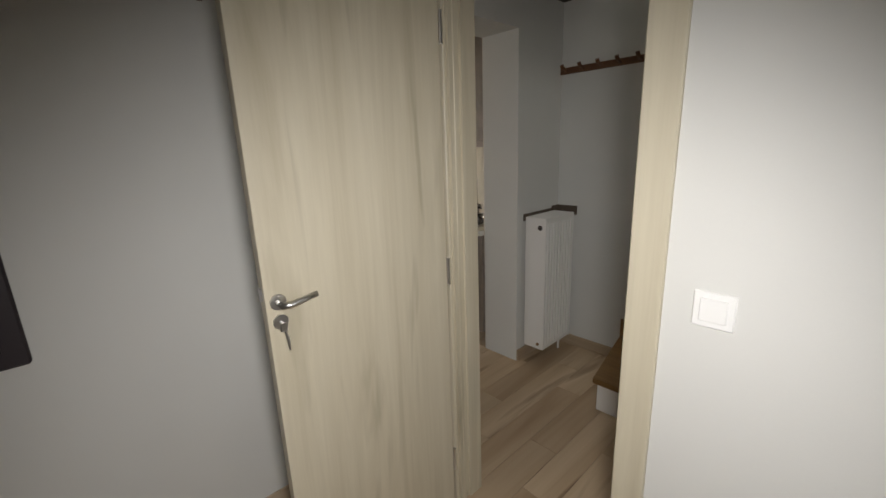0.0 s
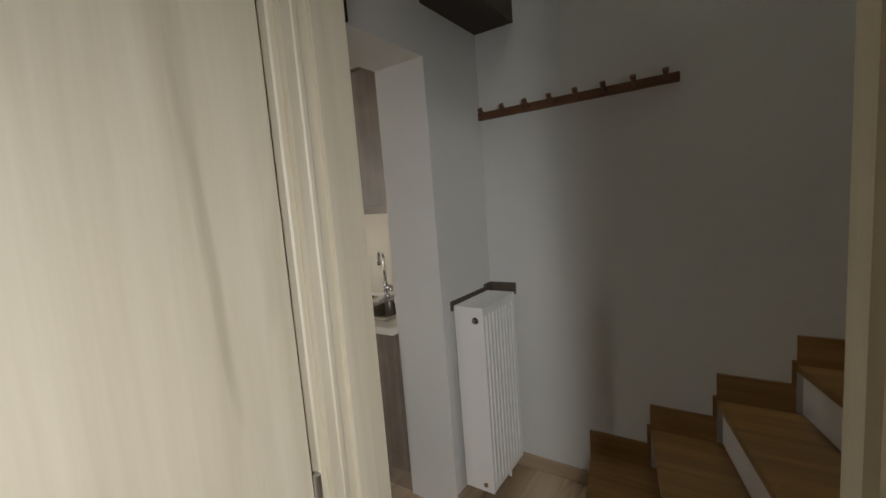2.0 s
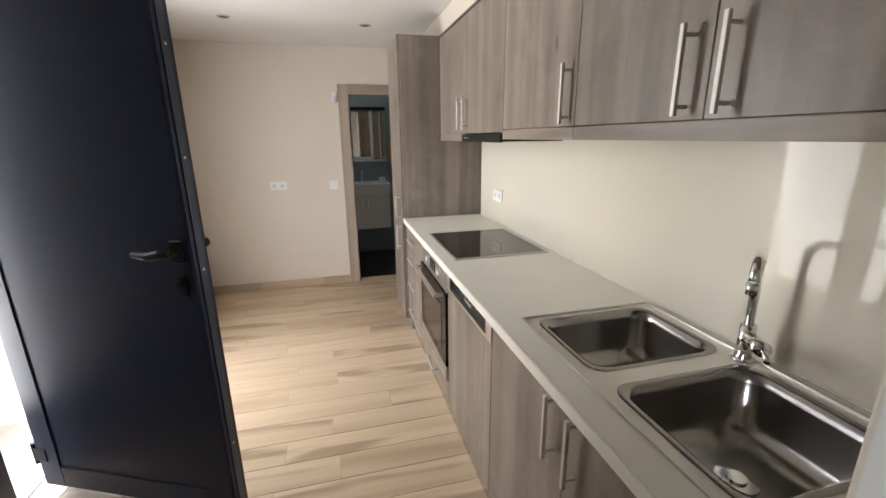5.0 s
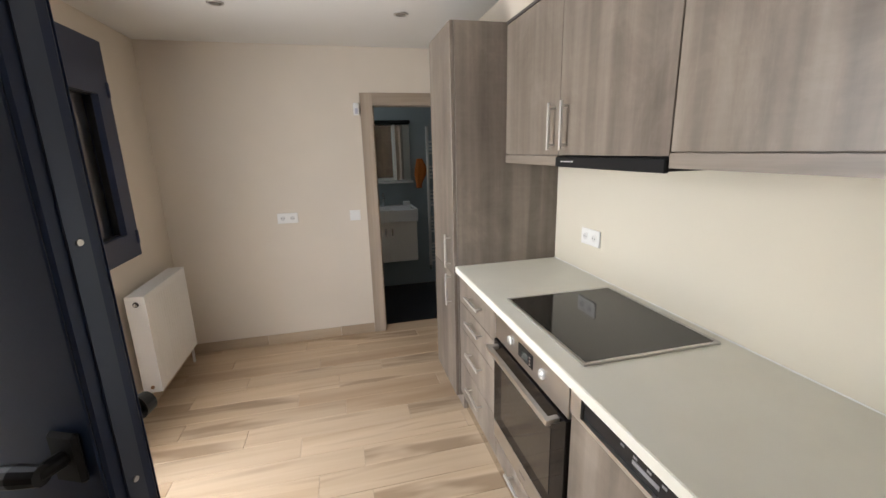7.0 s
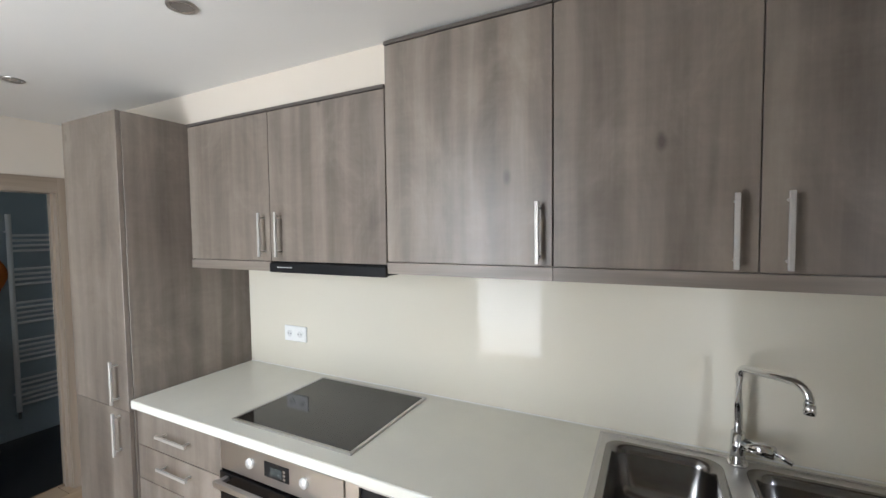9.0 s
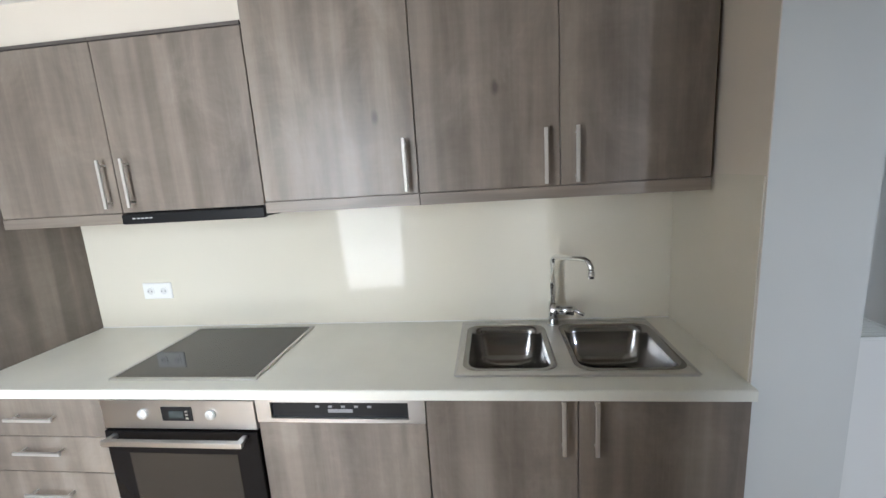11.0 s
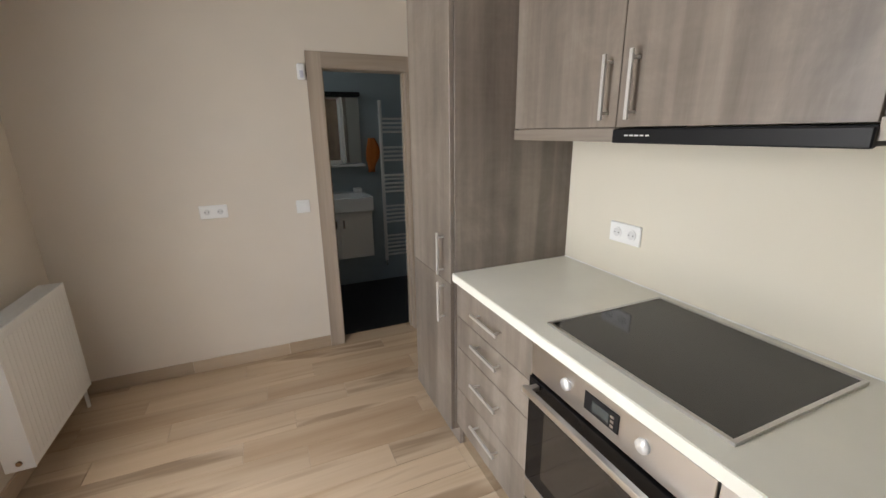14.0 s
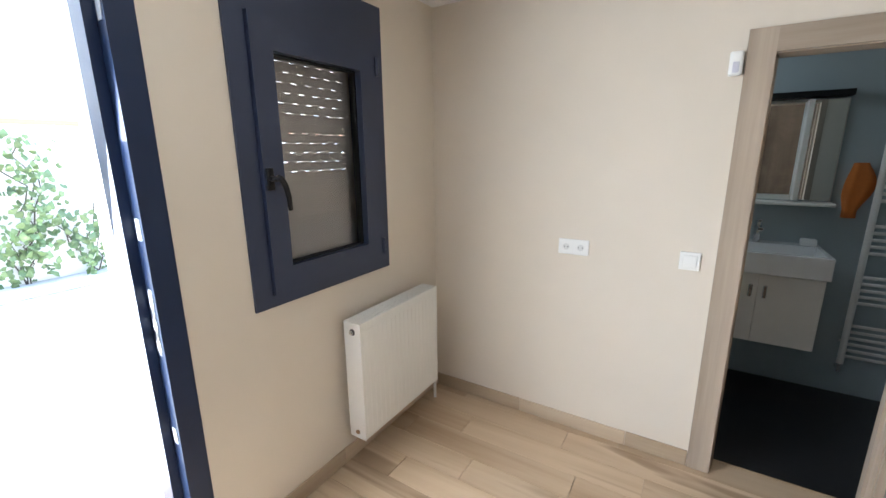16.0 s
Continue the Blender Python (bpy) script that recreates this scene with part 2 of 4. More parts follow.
def adopt(ob, parent):
    """Parent a piece whose mesh is in world places."""
    chain, p = Matrix.Identity(4), parent
    while p is not None:
        chain = p.matrix_basis.inverted() if p.parent is None else chain
        p = p.parent
    ob.parent = parent
    ob.matrix_parent_inverse = chain if parent.parent is None else Matrix.Identity(4)
    return ob


def part(name, bm, mat, parent, label="", smooth=False):
    ob = new(name, finish(name, bm, mat, smooth))
    adopt(ob, parent)
    if label:
        ob["label"] = label
    return ob


def solid(name, bm, mat, label, category, kind="", smooth=False, group=""):
    return tagged(new(name, finish(name, bm, mat, smooth)), label, category, group, kind)


# ---- the large structure ----
X_W, X_E = -2.45, 0.0          # kitchen: window wall, worktop wall
Y_S, Y_N = -2.735, 1.28         # kitchen: hall side, bathroom side
Z_K, Z_H = 2.29, 2.42          # ceilings of kitchen and hall
BED_X = -1.677                  # bedroom face of its door wall
HALL_X = -1.562
PART_X = -1.346                # end of the partition beside the wide opening
HALL_Y = -3.013
HALL_E = -0.085                # hall face of the stair wall
STUB = -0.565
HEAD_Z = 2.125                 # underside of the wide opening
DOOR_Y0, DOOR_Y1, DOOR_Z = -1.27, -0.21, 2.16     # entrance opening
WIN_Y0, WIN_Y1, WIN_Z0, WIN_Z1 = 0.033, 0.812, 0.936, 2.165
BATH_X0, BATH_X1, BATH_Z = -0.935, -0.315, 1.91    # bathroom opening
BD_Y0, BD_Y1, BD_Z = -4.210, -3.528, 2.08           # bedroom door opening

solid("floor", boxes((-4.8, 0.2, -6.4, 1.40, -0.12, -0.006)), GROUT, "grout bed under wood-look floor tiles", "floor", "structure")
floor_slab = bpy.data.objects["floor"]
solid("floor_2", boxes((-1.7, 0.8, 1.40, 2.70, -0.14, -0.015)), BLACK_TILE, "black tiled bathroom floor", "floor", "structure")

solid("wall_west", boxes((-2.70, X_W, Y_S, DOOR_Y0, 0, 2.5), (-2.70, X_W, DOOR_Y0, DOOR_Y1, DOOR_Z, 2.5), (-2.70, X_W, DOOR_Y1, WIN_Y0, 0, 2.5),
    (-2.70, X_W, WIN_Y0, WIN_Y1, 0, WIN_Z0), (-2.70, X_W, WIN_Y0, WIN_Y1, WIN_Z1, 2.5), (-2.70, X_W, WIN_Y1, 1.40, 0, 2.5)),
    CREAM, "cream painted wall with entrance and window openings", "wall", "structure")
solid("wall_north", boxes((X_W, BATH_X0, Y_N, 1.40, 0, 2.5), (BATH_X0, BATH_X1, Y_N, 1.40, BATH_Z, 2.5), (BATH_X1, 0.8, Y_N, 1.40, 0, 2.5)),
    CREAM, "cream painted wall with bathroom doorway", "wall", "structure")
solid("wall_east", boxes((X_E, 0.2, Y_S, Y_N, 0, 2.5)), CREAM, "cream painted wall behind the worktop", "wall", "structure")
solid("wall_east_hall", boxes((HALL_E, 0.2, -6.4, HALL_Y, 0, 4.8)), PALE, "pale grey painted stair wall", "wall", "structure")
solid("wall_partition", boxes((STUB, 0.2, HALL_Y, Y_S, 0, 2.5), (PART_X, STUB, HALL_Y, Y_S, HEAD_Z, 2.5), (-4.8, PART_X, HALL_Y, Y_S, 0, 2.5), (-0.6, 0.2, HALL_Y, Y_S, 2.5, 4.8)),
    PALE, "pale painted partition with a wide opening", "wall", "structure")
solid("wall_plaster", boxes((STUB + 0.0005, 0.0, Y_S, Y_S + 0.003, 0.0, Z_K), (PART_X, STUB, Y_S, Y_S + 0.003, HEAD_Z, Z_K), (X_W, PART_X - 0.0005, Y_S, Y_S + 0.003, 0.0, Z_K)), CREAM, "cream painted kitchen side of the partition", "wall", "structure")
solid("wall_bedroom", boxes((BED_X, HALL_X, BD_Y1, HALL_Y, 0, 2.5), (BED_X, HALL_X, BD_Y0, BD_Y1, BD_Z, 2.5), (BED_X, HALL_X, -6.2, BD_Y0, 0, 2.5)),
    PALE, "pale painted wall with a bedroom doorway", "wall", "structure")
solid("wall_south", boxes((-4.8, X_E, -6.4, -6.2, 0, 4.8)), PALE, "pale painted end wall", "wall", "structure")
solid("wall_bedroom_west", boxes((-4.8, -4.6, -6.2, HALL_Y, 0, 2.5)), PALE, "pale painted bedroom wall", "wall", "structure")
solid("wall_stairwell", boxes((-0.60, -0.56, -6.2, HALL_Y, Z_H + 0.2, 4.8)), PALE, "pale painted upper stairwell wall", "wall", "structure")
solid("ceiling", boxes((-2.70, 0.2, Y_S, 1.40, Z_K, 2.4999)), WHITE_CEIL, "white painted kitchen ceiling", "ceiling", "structure")
solid("ceiling_hall", boxes((HALL_X, -0.56, -6.2, HALL_Y, Z_H, Z_H + 0.2)), WHITE_CEIL, "white painted hall ceiling", "ceiling", "structure")
solid("ceiling_stairwell", boxes((-0.6, 0.2, -6.4, Y_S, 4.8, 4.95)), WHITE_CEIL, "white ceiling above the stairs", "ceiling", "structure")
solid("ceiling_bedroom", boxes((-4.8, BED_X, -6.4, HALL_Y, 2.5, 2.62)), WHITE_CEIL, "white painted bedroom ceiling", "ceiling", "structure")
solid("wall_bath_north", boxes((-1.7, 0.8, 2.53, 2.70, -0.1, 2.5)), BLUE_WALL, "blue-grey bathroom wall", "wall", "structure")
solid("wall_bath_west", boxes((-1.7, -1.55, 1.40, 2.53, -0.1, 2.5)), BLUE_WALL, "blue-grey bathroom side wall", "wall", "structure")
solid("wall_bath_east", boxes((0.6, 0.8, 1.40, 2.53, -0.1, 2.5)), BLUE_WALL, "blue-grey bathroom side wall", "wall", "structure")
solid("ceiling_bath", boxes((-1.7, 0.8, 1.40, 2.70, 2.5, 2.6)), WHITE_CEIL, "white bathroom ceiling", "ceiling", "structure")
solid("soffit", boxes((-0.29, X_E, 0.0, Y_N, 2.14, Z_K), (-0.29, X_E, -1.145, 0.0, 2.14, Z_K)), CREAM, "cream boxed soffit above the wall cabinets", "trim", "structure")
# outside
solid("ground", boxes((-60, -2.70, -60, 60, -0.5, -0.03), (-2.70, 60, 2.70, 60, -0.5, -0.2), (-2.70, 60, -60, -6.4, -0.5, -0.2), (0.8, 60, -6.4, 2.70, -0.5, -0.2)), CONCRETE, "pale concrete patio outside the entrance", "ground", "structure")
solid("door_sill", boxes((-2.70, X_W - 0.002, DOOR_Y0, DOOR_Y1, -0.03, 0.003)), CONCRETE, "pale stone door sill", "sill", "structure")


# ---- shapes used by several things ----
def prism(bm, outline, z0, z1):
    """An upright block on an outline of (x, y)."""
    low = [bm.verts.new((x, y, z0)) for x, y in outline]
    top = [bm.verts.new((x, y, z1)) for x, y in outline]
    n = len(outline)
    bm.faces.new(list(reversed(low)))
    bm.faces.new(top)
    for k in range(n):
        bm.faces.new((low[k], low[(k + 1) % n], top[(k + 1) % n], top[k]))
    return bm


def rounded(cx, cy, hx, hy, r, n=6):
    """A rectangle with round corners, anticlockwise."""
    pts = []
    for k, (sx, sy) in enumerate(((1, 1), (-1, 1), (-1, -1), (1, -1))):
        for i in range(n + 1):
            a = math.pi / 2 * (k + i / n)
            pts.append((cx + sx * (hx - r) + r * math.cos(a), cy + sy * (hy - r) + r * math.sin(a)))
    return pts


def loft(bm, rings, cap=True):
    """Skin over rings of equal length, each a list of (x, y, z)."""
    made = [[bm.verts.new(p) for p in ring] for ring in rings]
    n = len(made[0])
    for a, b in zip(made, made[1:]):
        for k in range(n):
            bm.faces.new((a[k], a[(k + 1) % n], b[(k + 1) % n], b[k]))
    if cap:
        bm.faces.new(made[-1])
    return bm


def frame_slab(bm, x0, x1, y0, y1, a0, a1, b0, b1, z0, z1):
    """A slab with one rectangular hole, in one piece."""
    loops = []
    for z in (z0, z1):
        loops.append([[bm.verts.new((x, y, z)) for x, y in ((p0, q0), (p1, q0), (p1, q1), (p0, q1))] for p0, p1, q0, q1 in ((x0, x1, y0, y1), (a0, a1, b0, b1))])
    (lo_out, lo_in), (up_out, up_in) = loops
    for k in range(4):
        n = (k + 1) % 4
        for quad in ((up_out[k], up_out[n], up_in[n], up_in[k]), (lo_out[k], lo_in[k], lo_in[n], lo_out[n]), (lo_out[k], lo_out[n], up_out[n], up_out[k]), (lo_in[k], up_in[k], up_in[n], lo_in[n])):
            bm.faces.new(quad)
    return bm


def local_part(name, bm, mat, parent, label="", smooth=False):
    """A part whose mesh is in its thing's own axes."""
    ob = new(name, finish(name, bm, mat, smooth))
    ob.parent = parent
    if label:
        ob["label"] = label
    return ob


def bar_handle(parent, x, y, z, length, axis, mat=None):
    """A square steel bar on two posts, standing 3 cm off a front that faces -x."""
    bm = bmesh.new()
    h = length / 2
    if axis == "z":
        box(bm, x - 0.036, x - 0.026, y - 0.006, y + 0.006, z - h, z + h, 0.0015)
        for s in (-0.78, 0.78):
            rod(bm, (x, y, z + s * h), (x - 0.028, y, z + s * h), 0.0045, 8)
    else:
        box(bm, x - 0.036, x - 0.026, y - h, y + h, z - 0.006, z + 0.006, 0.0015)
        for s in (-0.78, 0.78):
            rod(bm, (x, y + s * h, z), (x - 0.028, y + s * h, z), 0.0045, 8)
    return part("handle", bm, HANDLE, parent, "brushed steel bar handle")


def socket(loc, along, out, label, group):
    """A double wall socket. along: unit vector of its length, out: away from the wall."""
    t = thing("wall_socket", loc, label, "socket", group)
    u, n, p = Vector(along), Vector(out), Vector(loc)
    def blk(bm, a0, a1, o0, o1, z0, z1, bev):
        lo, hi = p + u * a0 + n * o0, p + u * a1 + n * o1
        xs, ys = sorted((lo.x, hi.x)), sorted((lo.y, hi.y))
        return box(bm, xs[0], xs[1], ys[0], ys[1], p.z + z0, p.z + z1, bev)
    part("plate", blk(bmesh.new(), -0.076, 0.076, 0, 0.010, -0.040, 0.040, 0.003), PLASTIC, t)
    for s in (-0.036, 0.036):
        bm = bmesh.new()
        c = p + u * s
        rod(bm, c + n * 0.0085, c + n * 0.0125, 0.022, 20)
        part("insert", bm, PLASTIC, t)
        bm = bmesh.new()
        rod(bm, c + n * 0.0120, c + n * 0.0130, 0.017, 20)
        well = part("well", bm, WELL_SHADE, t)
        # pin holes are proud discs, their inner shade is the dark colour
        bm = bmesh.new()
        for q in (-0.0095, 0.0095):
            rod(bm, c + u * q + n * 0.0128, c + u * q + n * 0.0134, 0.0028, 8)
        part("pin_holes", bm, HOLE_SHADE, well)
    return t


# greyer than the plate: the wells' inner shade is put into the colour
WELL_SHADE = plain("socket_well_shade", (0.66, 0.66, 0.65), 0.45)


# ---- kitchen: base units, worktop, appliances ----
FX = -0.588                    # fronts of the base units
SEAMS = (0.0, -0.567, -1.161, -1.750, -2.232, -2.730)
GAP = 0.0015


def front(name, parent, y0, y1, z0, z1, x=FX, mat=None, label=""):
    """A door or drawer front, 18 mm thick, edges eased."""
    return part(name, box(bmesh.new(), x, x + 0.018, min(y0, y1) + GAP, max(y0, y1) - GAP, z0 + GAP, z1 - GAP, 0.0012), mat or OAK, parent, label)


t = thing("drawer_unit", (-0.3, -0.285, 0), "grey oak base unit with four drawers under the worktop", "cabinet", "base units")
part("body", boxes((FX + 0.02, -0.01, SEAMS[1] + 0.001, -0.001, 0.13, 0.858)), OAK, t)
for z0, z1, hz in ((0.70, 0.855, 0.785), (0.55, 0.70, 0.648), (0.335, 0.55, 0.468), (0.13, 0.335, 0.262)):
    d = front("drawer", t, 0, SEAMS[1], z0, z1, mat=OAK)
    bar_handle(d, FX, -0.29, hz, 0.20, "y")

t = thing("oven_housing", (-0.3, -0.867, 0), "grey oak housing unit around the built-in oven", "cabinet", "base units")
part("body", boxes((FX + 0.02, -0.01, SEAMS[2], SEAMS[1], 0.13, 0.25), (-0.06, -0.01, SEAMS[2], SEAMS[1], 0.25, 0.858)), OAK, t)
d = front("drawer", t, SEAMS[1], SEAMS[2], 0.13, 0.252)
bar_handle(d, FX, -0.84, 0.19, 0.20, "y")

t = thing("oven", (-0.3, -0.867, 0.25), "built-in stainless steel oven with black glass door", "oven")
oy0, oy1 = SEAMS[2] + 0.003, SEAMS[1] - 0.003
part("body", boxes((FX + 0.01, -0.07, oy0, oy1, 0.256, 0.855)), BLACK, t)
part("control_panel", box(bmesh.new(), FX - 0.006, FX + 0.01, oy0, oy1, 0.742, 0.852, 0.002), STEEL, t, "brushed steel control panel")
door = part("oven_door", boxes((FX - 0.012, FX + 0.008, oy0, oy1, 0.34, 0.735), bevel=0.002), OVEN_GLASS, t, "black glass oven door")
part("window", boxes((FX - 0.0135, FX - 0.0122, oy0 + 0.085, oy1 - 0.085, 0.40, 0.65), bevel=0.0005), plain("oven_window", (0.030, 0.026, 0.022), 0.08), door, "dark see-through oven window")
part("lower_trim", box(bmesh.new(), FX - 0.012, FX + 0.008, oy0, oy1, 0.258, 0.338, 0.002), STEEL, t, "brushed steel lower trim")
bm = box(bmesh.new(), FX - 0.062, FX - 0.044, oy0 + 0.03, oy1 - 0.03, 0.708, 0.728, 0.004, 2)
for yy in (oy0 + 0.045, oy1 - 0.045):
    box(bm, FX - 0.046, FX - 0.011, yy - 0.010, yy + 0.010, 0.710, 0.726, 0.002)
part("door_handle", bm, STEEL, door, "steel oven door handle")
for yy in (-0.735, -0.995):
    bm = rod(bmesh.new(), (FX - 0.006, yy, 0.80), (FX - 0.014, yy, 0.80), 0.0185, 24, 0.0175)
    part("knob", bm, plain("pale_knob", (0.80, 0.79, 0.76), 0.3, 0.3) if yy > -0.8 else bpy.data.materials["pale_knob"], t, "pale round control knob", True)
dsp = part("display", boxes((FX - 0.009, FX - 0.0055, -0.925, -0.808, 0.775, 0.828), bevel=0.001), BLACK, t, "black oven timer display")
part("screen", boxes((FX - 0.0105, FX - 0.0092, -0.895, -0.838, 0.787, 0.815)), plain("display_window", (0.05, 0.06, 0.06), 0.1), dsp)
for k in range(3):
    part("button", boxes((FX - 0.0105, FX - 0.0092, -0.910 - 0.0, -0.900, 0.783 + k * 0.013, 0.790 + k * 0.013)), STEEL, dsp)
part("badge", boxes((FX - 0.0132, FX - 0.0122, -0.895, -0.845, 0.292, 0.302)), plain("badge_grey", (0.35, 0.33, 0.32), 0.3, 0.8), t)

t = thing("dishwasher", (-0.3, -1.46, 0), "integrated dishwasher with grey oak front and steel fascia", "dishwasher")
wy0, wy1 = SEAMS[3] + 0.002, SEAMS[2] - 0.002
part("body", boxes((FX + 0.02, -0.05, wy0, wy1, 0.13, 0.855)), BLACK, t)
front("front_panel", t, wy0, wy1, 0.13, 0.770)
part("fascia", boxes((FX - 0.004, FX + 0.016, wy0, wy1, 0.772, 0.786), (FX - 0.004, FX + 0.016, wy0, wy1, 0.846, 0.856), (FX - 0.004, FX + 0.016, wy0, wy0 + 0.056, 0.786, 0.846), (FX - 0.004, FX + 0.016, wy1 - 0.052, wy1, 0.786, 0.846)), STEEL, t, "brushed steel fascia frame")
part("control_strip", boxes((FX + 0.006, FX + 0.016, wy0 + 0.056, wy1 - 0.052, 0.786, 0.846)), BLACK, t, "black glossy control strip")
for k in range(5):
    part("button", boxes((FX + 0.0045, FX + 0.0062, -1.385 - k * 0.045, -1.372 - k * 0.045, 0.822, 0.829)), plain("button_grey", (0.25, 0.25, 0.26), 0.3) if k == 0 else bpy.data.materials["button_grey"], t)
part("display", boxes((FX + 0.0045, FX + 0.0062, -1.500, -1.415, 0.804, 0.816)), bpy.data.materials["button_grey"], t)

t = thing("sink_unit", (-0.3, -2.24, 0), "grey oak two-door unit under the sink", "cabinet", "base units")
part("body", boxes((FX + 0.02, -0.01, SEAMS[5], SEAMS[3] - 0.002, 0.13, 0.17), (FX + 0.02, -0.01, SEAMS[3] - 0.02, SEAMS[3] - 0.002, 0.17, 0.858), (FX + 0.02, -0.01, SEAMS[5], SEAMS[5] + 0.018, 0.17, 0.858), (-0.03, -0.01, SEAMS[5] + 0.018, SEAMS[3] - 0.02, 0.17, 0.858)), OAK, t)
for y0, y1, hy in ((SEAMS[3], SEAMS[4], -2.183), (SEAMS[4], SEAMS[5], -2.282)):
    d = front("door", t, y0, y1, 0.13, 0.857)
    bar_handle(d, FX, hy, 0.775, 0.185, "z")

solid("plinth", boxes((-0.555, -0.54, SEAMS[5], 0.0, 0.001, 0.128)), plain("aluminium_plinth", (0.62, 0.60, 0.57), 0.22, 1.0), "brushed aluminium plinth strip under the base units", "plinth", "structure")

# worktop with an opening for the sink
SX0, SX1, SY0, SY1 = -0.525, -0.052, -2.612, -1.845
bm = bmesh.new()
cx0, cx1, cy0, cy1 = SX0 + 0.012, SX1 - 0.012, SY0 + 0.012, SY1 - 0.012
frame_slab(bm, -0.606, -0.001, Y_S + 0.004, -0.0005, cx0, cx1, cy0, cy1, 0.864, 0.900)
wt = thing("worktop", (-0.3, -1.36, 0.86), "cream laminate kitchen worktop along the wall", "worktop")
part("slab", bm, COUNTER, wt)
part("front_edge", box(bmesh.new(), -0.610, -0.6062, Y_S + 0.004, -0.0005, 0.865, 0.899, 0.0015), COUNTER, wt)
part("sealant", boxes((-0.009, -0.0062, Y_S + 0.004, -0.001, 0.9005, 0.904)), PLASTIC, wt)
t = thing("splashback", (0, -1.36, 0.9), "glossy cream splashback panel behind the worktop", "splashback")
part("panel", boxes((-0.006, -0.001, Y_S + 0.009, -0.0005, 0.9, 1.52)), SPLASH, t)
part("side_panel", boxes((-0.562, -0.0062, Y_S + 0.0035, Y_S + 0.0085, 0.902, 1.512)), SPLASH, t)

# cooktop
t = thing("cooktop", (-0.3, -0.85, 0.9), "black glass cooktop with a thin steel rim", "cooktop")
part("glass", box(bmesh.new(), -0.533, -0.063, -1.136, -0.581, 0.9005, 0.907, 0.002), BLACK_GLASS, t)
part("rim", boxes((-0.543, -0.533, -1.146, -0.571, 0.9003, 0.908), (-0.063, -0.053, -1.146, -0.571, 0.9003, 0.908), (-0.533, -0.063, -0.581, -0.571, 0.9003, 0.908), (-0.533, -0.063, -1.146, -1.136, 0.9003, 0.908)), STEEL, t, "thin brushed steel rim")

# sink
t = thing("kitchen_sink", (-0.28, -2.22, 0.9), "stainless steel double-bowl inset sink", "sink")
B1 = (-0.290, -2.028, 0.190, 0.148)
B2 = (-0.290, -2.424, 0.190, 0.166)
deck = frame_slab(bmesh.new(), SX0, SX1, SY0, SY1, B1[0] - B1[2], B1[0] + B1[2], B2[1] - B2[3], B1[1] + B1[3], 0.9005, 0.9065)
part("bridge", boxes((B1[0] - B1[2] + 0.0002, B1[0] + B1[2] - 0.0002, B2[1] + B2[3], B1[1] - B1[3], 0.9005, 0.9065)), STEEL, t)
part("raised_rim", frame_slab(bmesh.new(), SX0 - 0.004, SX1 + 0.004, SY0 - 0.004, SY1 + 0.004, SX0 + 0.004, SX1 - 0.004, SY0 + 0.004, SY1 - 0.004, 0.9066, 0.9105), STEEL, t)
part("deck", deck, STEEL, t)
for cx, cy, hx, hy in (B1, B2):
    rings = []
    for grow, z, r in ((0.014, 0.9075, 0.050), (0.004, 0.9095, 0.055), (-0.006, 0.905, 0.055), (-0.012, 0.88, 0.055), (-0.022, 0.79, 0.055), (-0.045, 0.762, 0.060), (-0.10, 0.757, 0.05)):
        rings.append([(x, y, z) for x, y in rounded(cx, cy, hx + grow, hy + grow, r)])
    b = part("bowl", loft(bmesh.new(), rings), SHADED_STEEL, t, "deep rounded steel bowl", True)
    bm = rod(bmesh.new(), (cx, cy, 0.757), (cx, cy, 0.761), 0.042, 24)
    rod(bm, (cx, cy, 0.761), (cx, cy, 0.766), 0.020, 16)
    part("drain", bm, CHROME, b, "round chrome drain")

# mixer tap
t = thing("kitchen_tap", (-0.080, -2.230, 0.9065), "chrome single-lever tap with tall swivel spout", "tap")
fx, fy = -0.080, -2.230
bm = rod(bmesh.new(), (fx, fy, 0.9066), (fx, fy, 0.914), 0.027, 20)
rod(bm, (fx, fy, 0.914), (fx, fy, 1.005), 0.020, 20, 0.018)
part("body", bm, CHROME, t, "", True)
dx, dy = -0.82, -0.572
pts = [(fx, fy, 1.0), (fx, fy, 1.10), (fx, fy, 1.175)]
for k in range(1, 7):
    a = math.pi / 2 * k / 6
    r = 0.03
    pts.append((fx + dx * r * (1 - math.cos(a)), fy + dy * r * (1 - math.cos(a)), 1.175 + r * math.sin(a)))
pts += [(fx + dx * 0.165, fy + dy * 0.165, 1.218)]
for k in range(1, 6):
    a = math.pi / 2 * k / 5
    pts.append((fx + dx * (0.165 + 0.04 * math.sin(a)), fy + dy * (0.165 + 0.04 * math.sin(a)), 1.218 - 0.04 * (1 - math.cos(a))))
sp = part("spout", tube(bmesh.new(), pts, 0.0105, 14), CHROME, t, "", True)
ex, ey = fx + dx * 0.205, fy + dy * 0.205
part("aerator", rod(bmesh.new(), (ex, ey, 1.176), (ex, ey, 1.150), 0.0125, 16), CHROME, sp, "", True)
bm = rod(bmesh.new(), (fx - 0.005, fy - 0.012, 0.972), (fx - 0.045, fy - 0.078, 0.980), 0.019, 16)
rod(bm, (fx - 0.040, fy - 0.070, 0.985), (fx - 0.072, fy - 0.112, 0.972), 0.006, 10, 0.008)
part("lever", bm, CHROME, t, "", True)

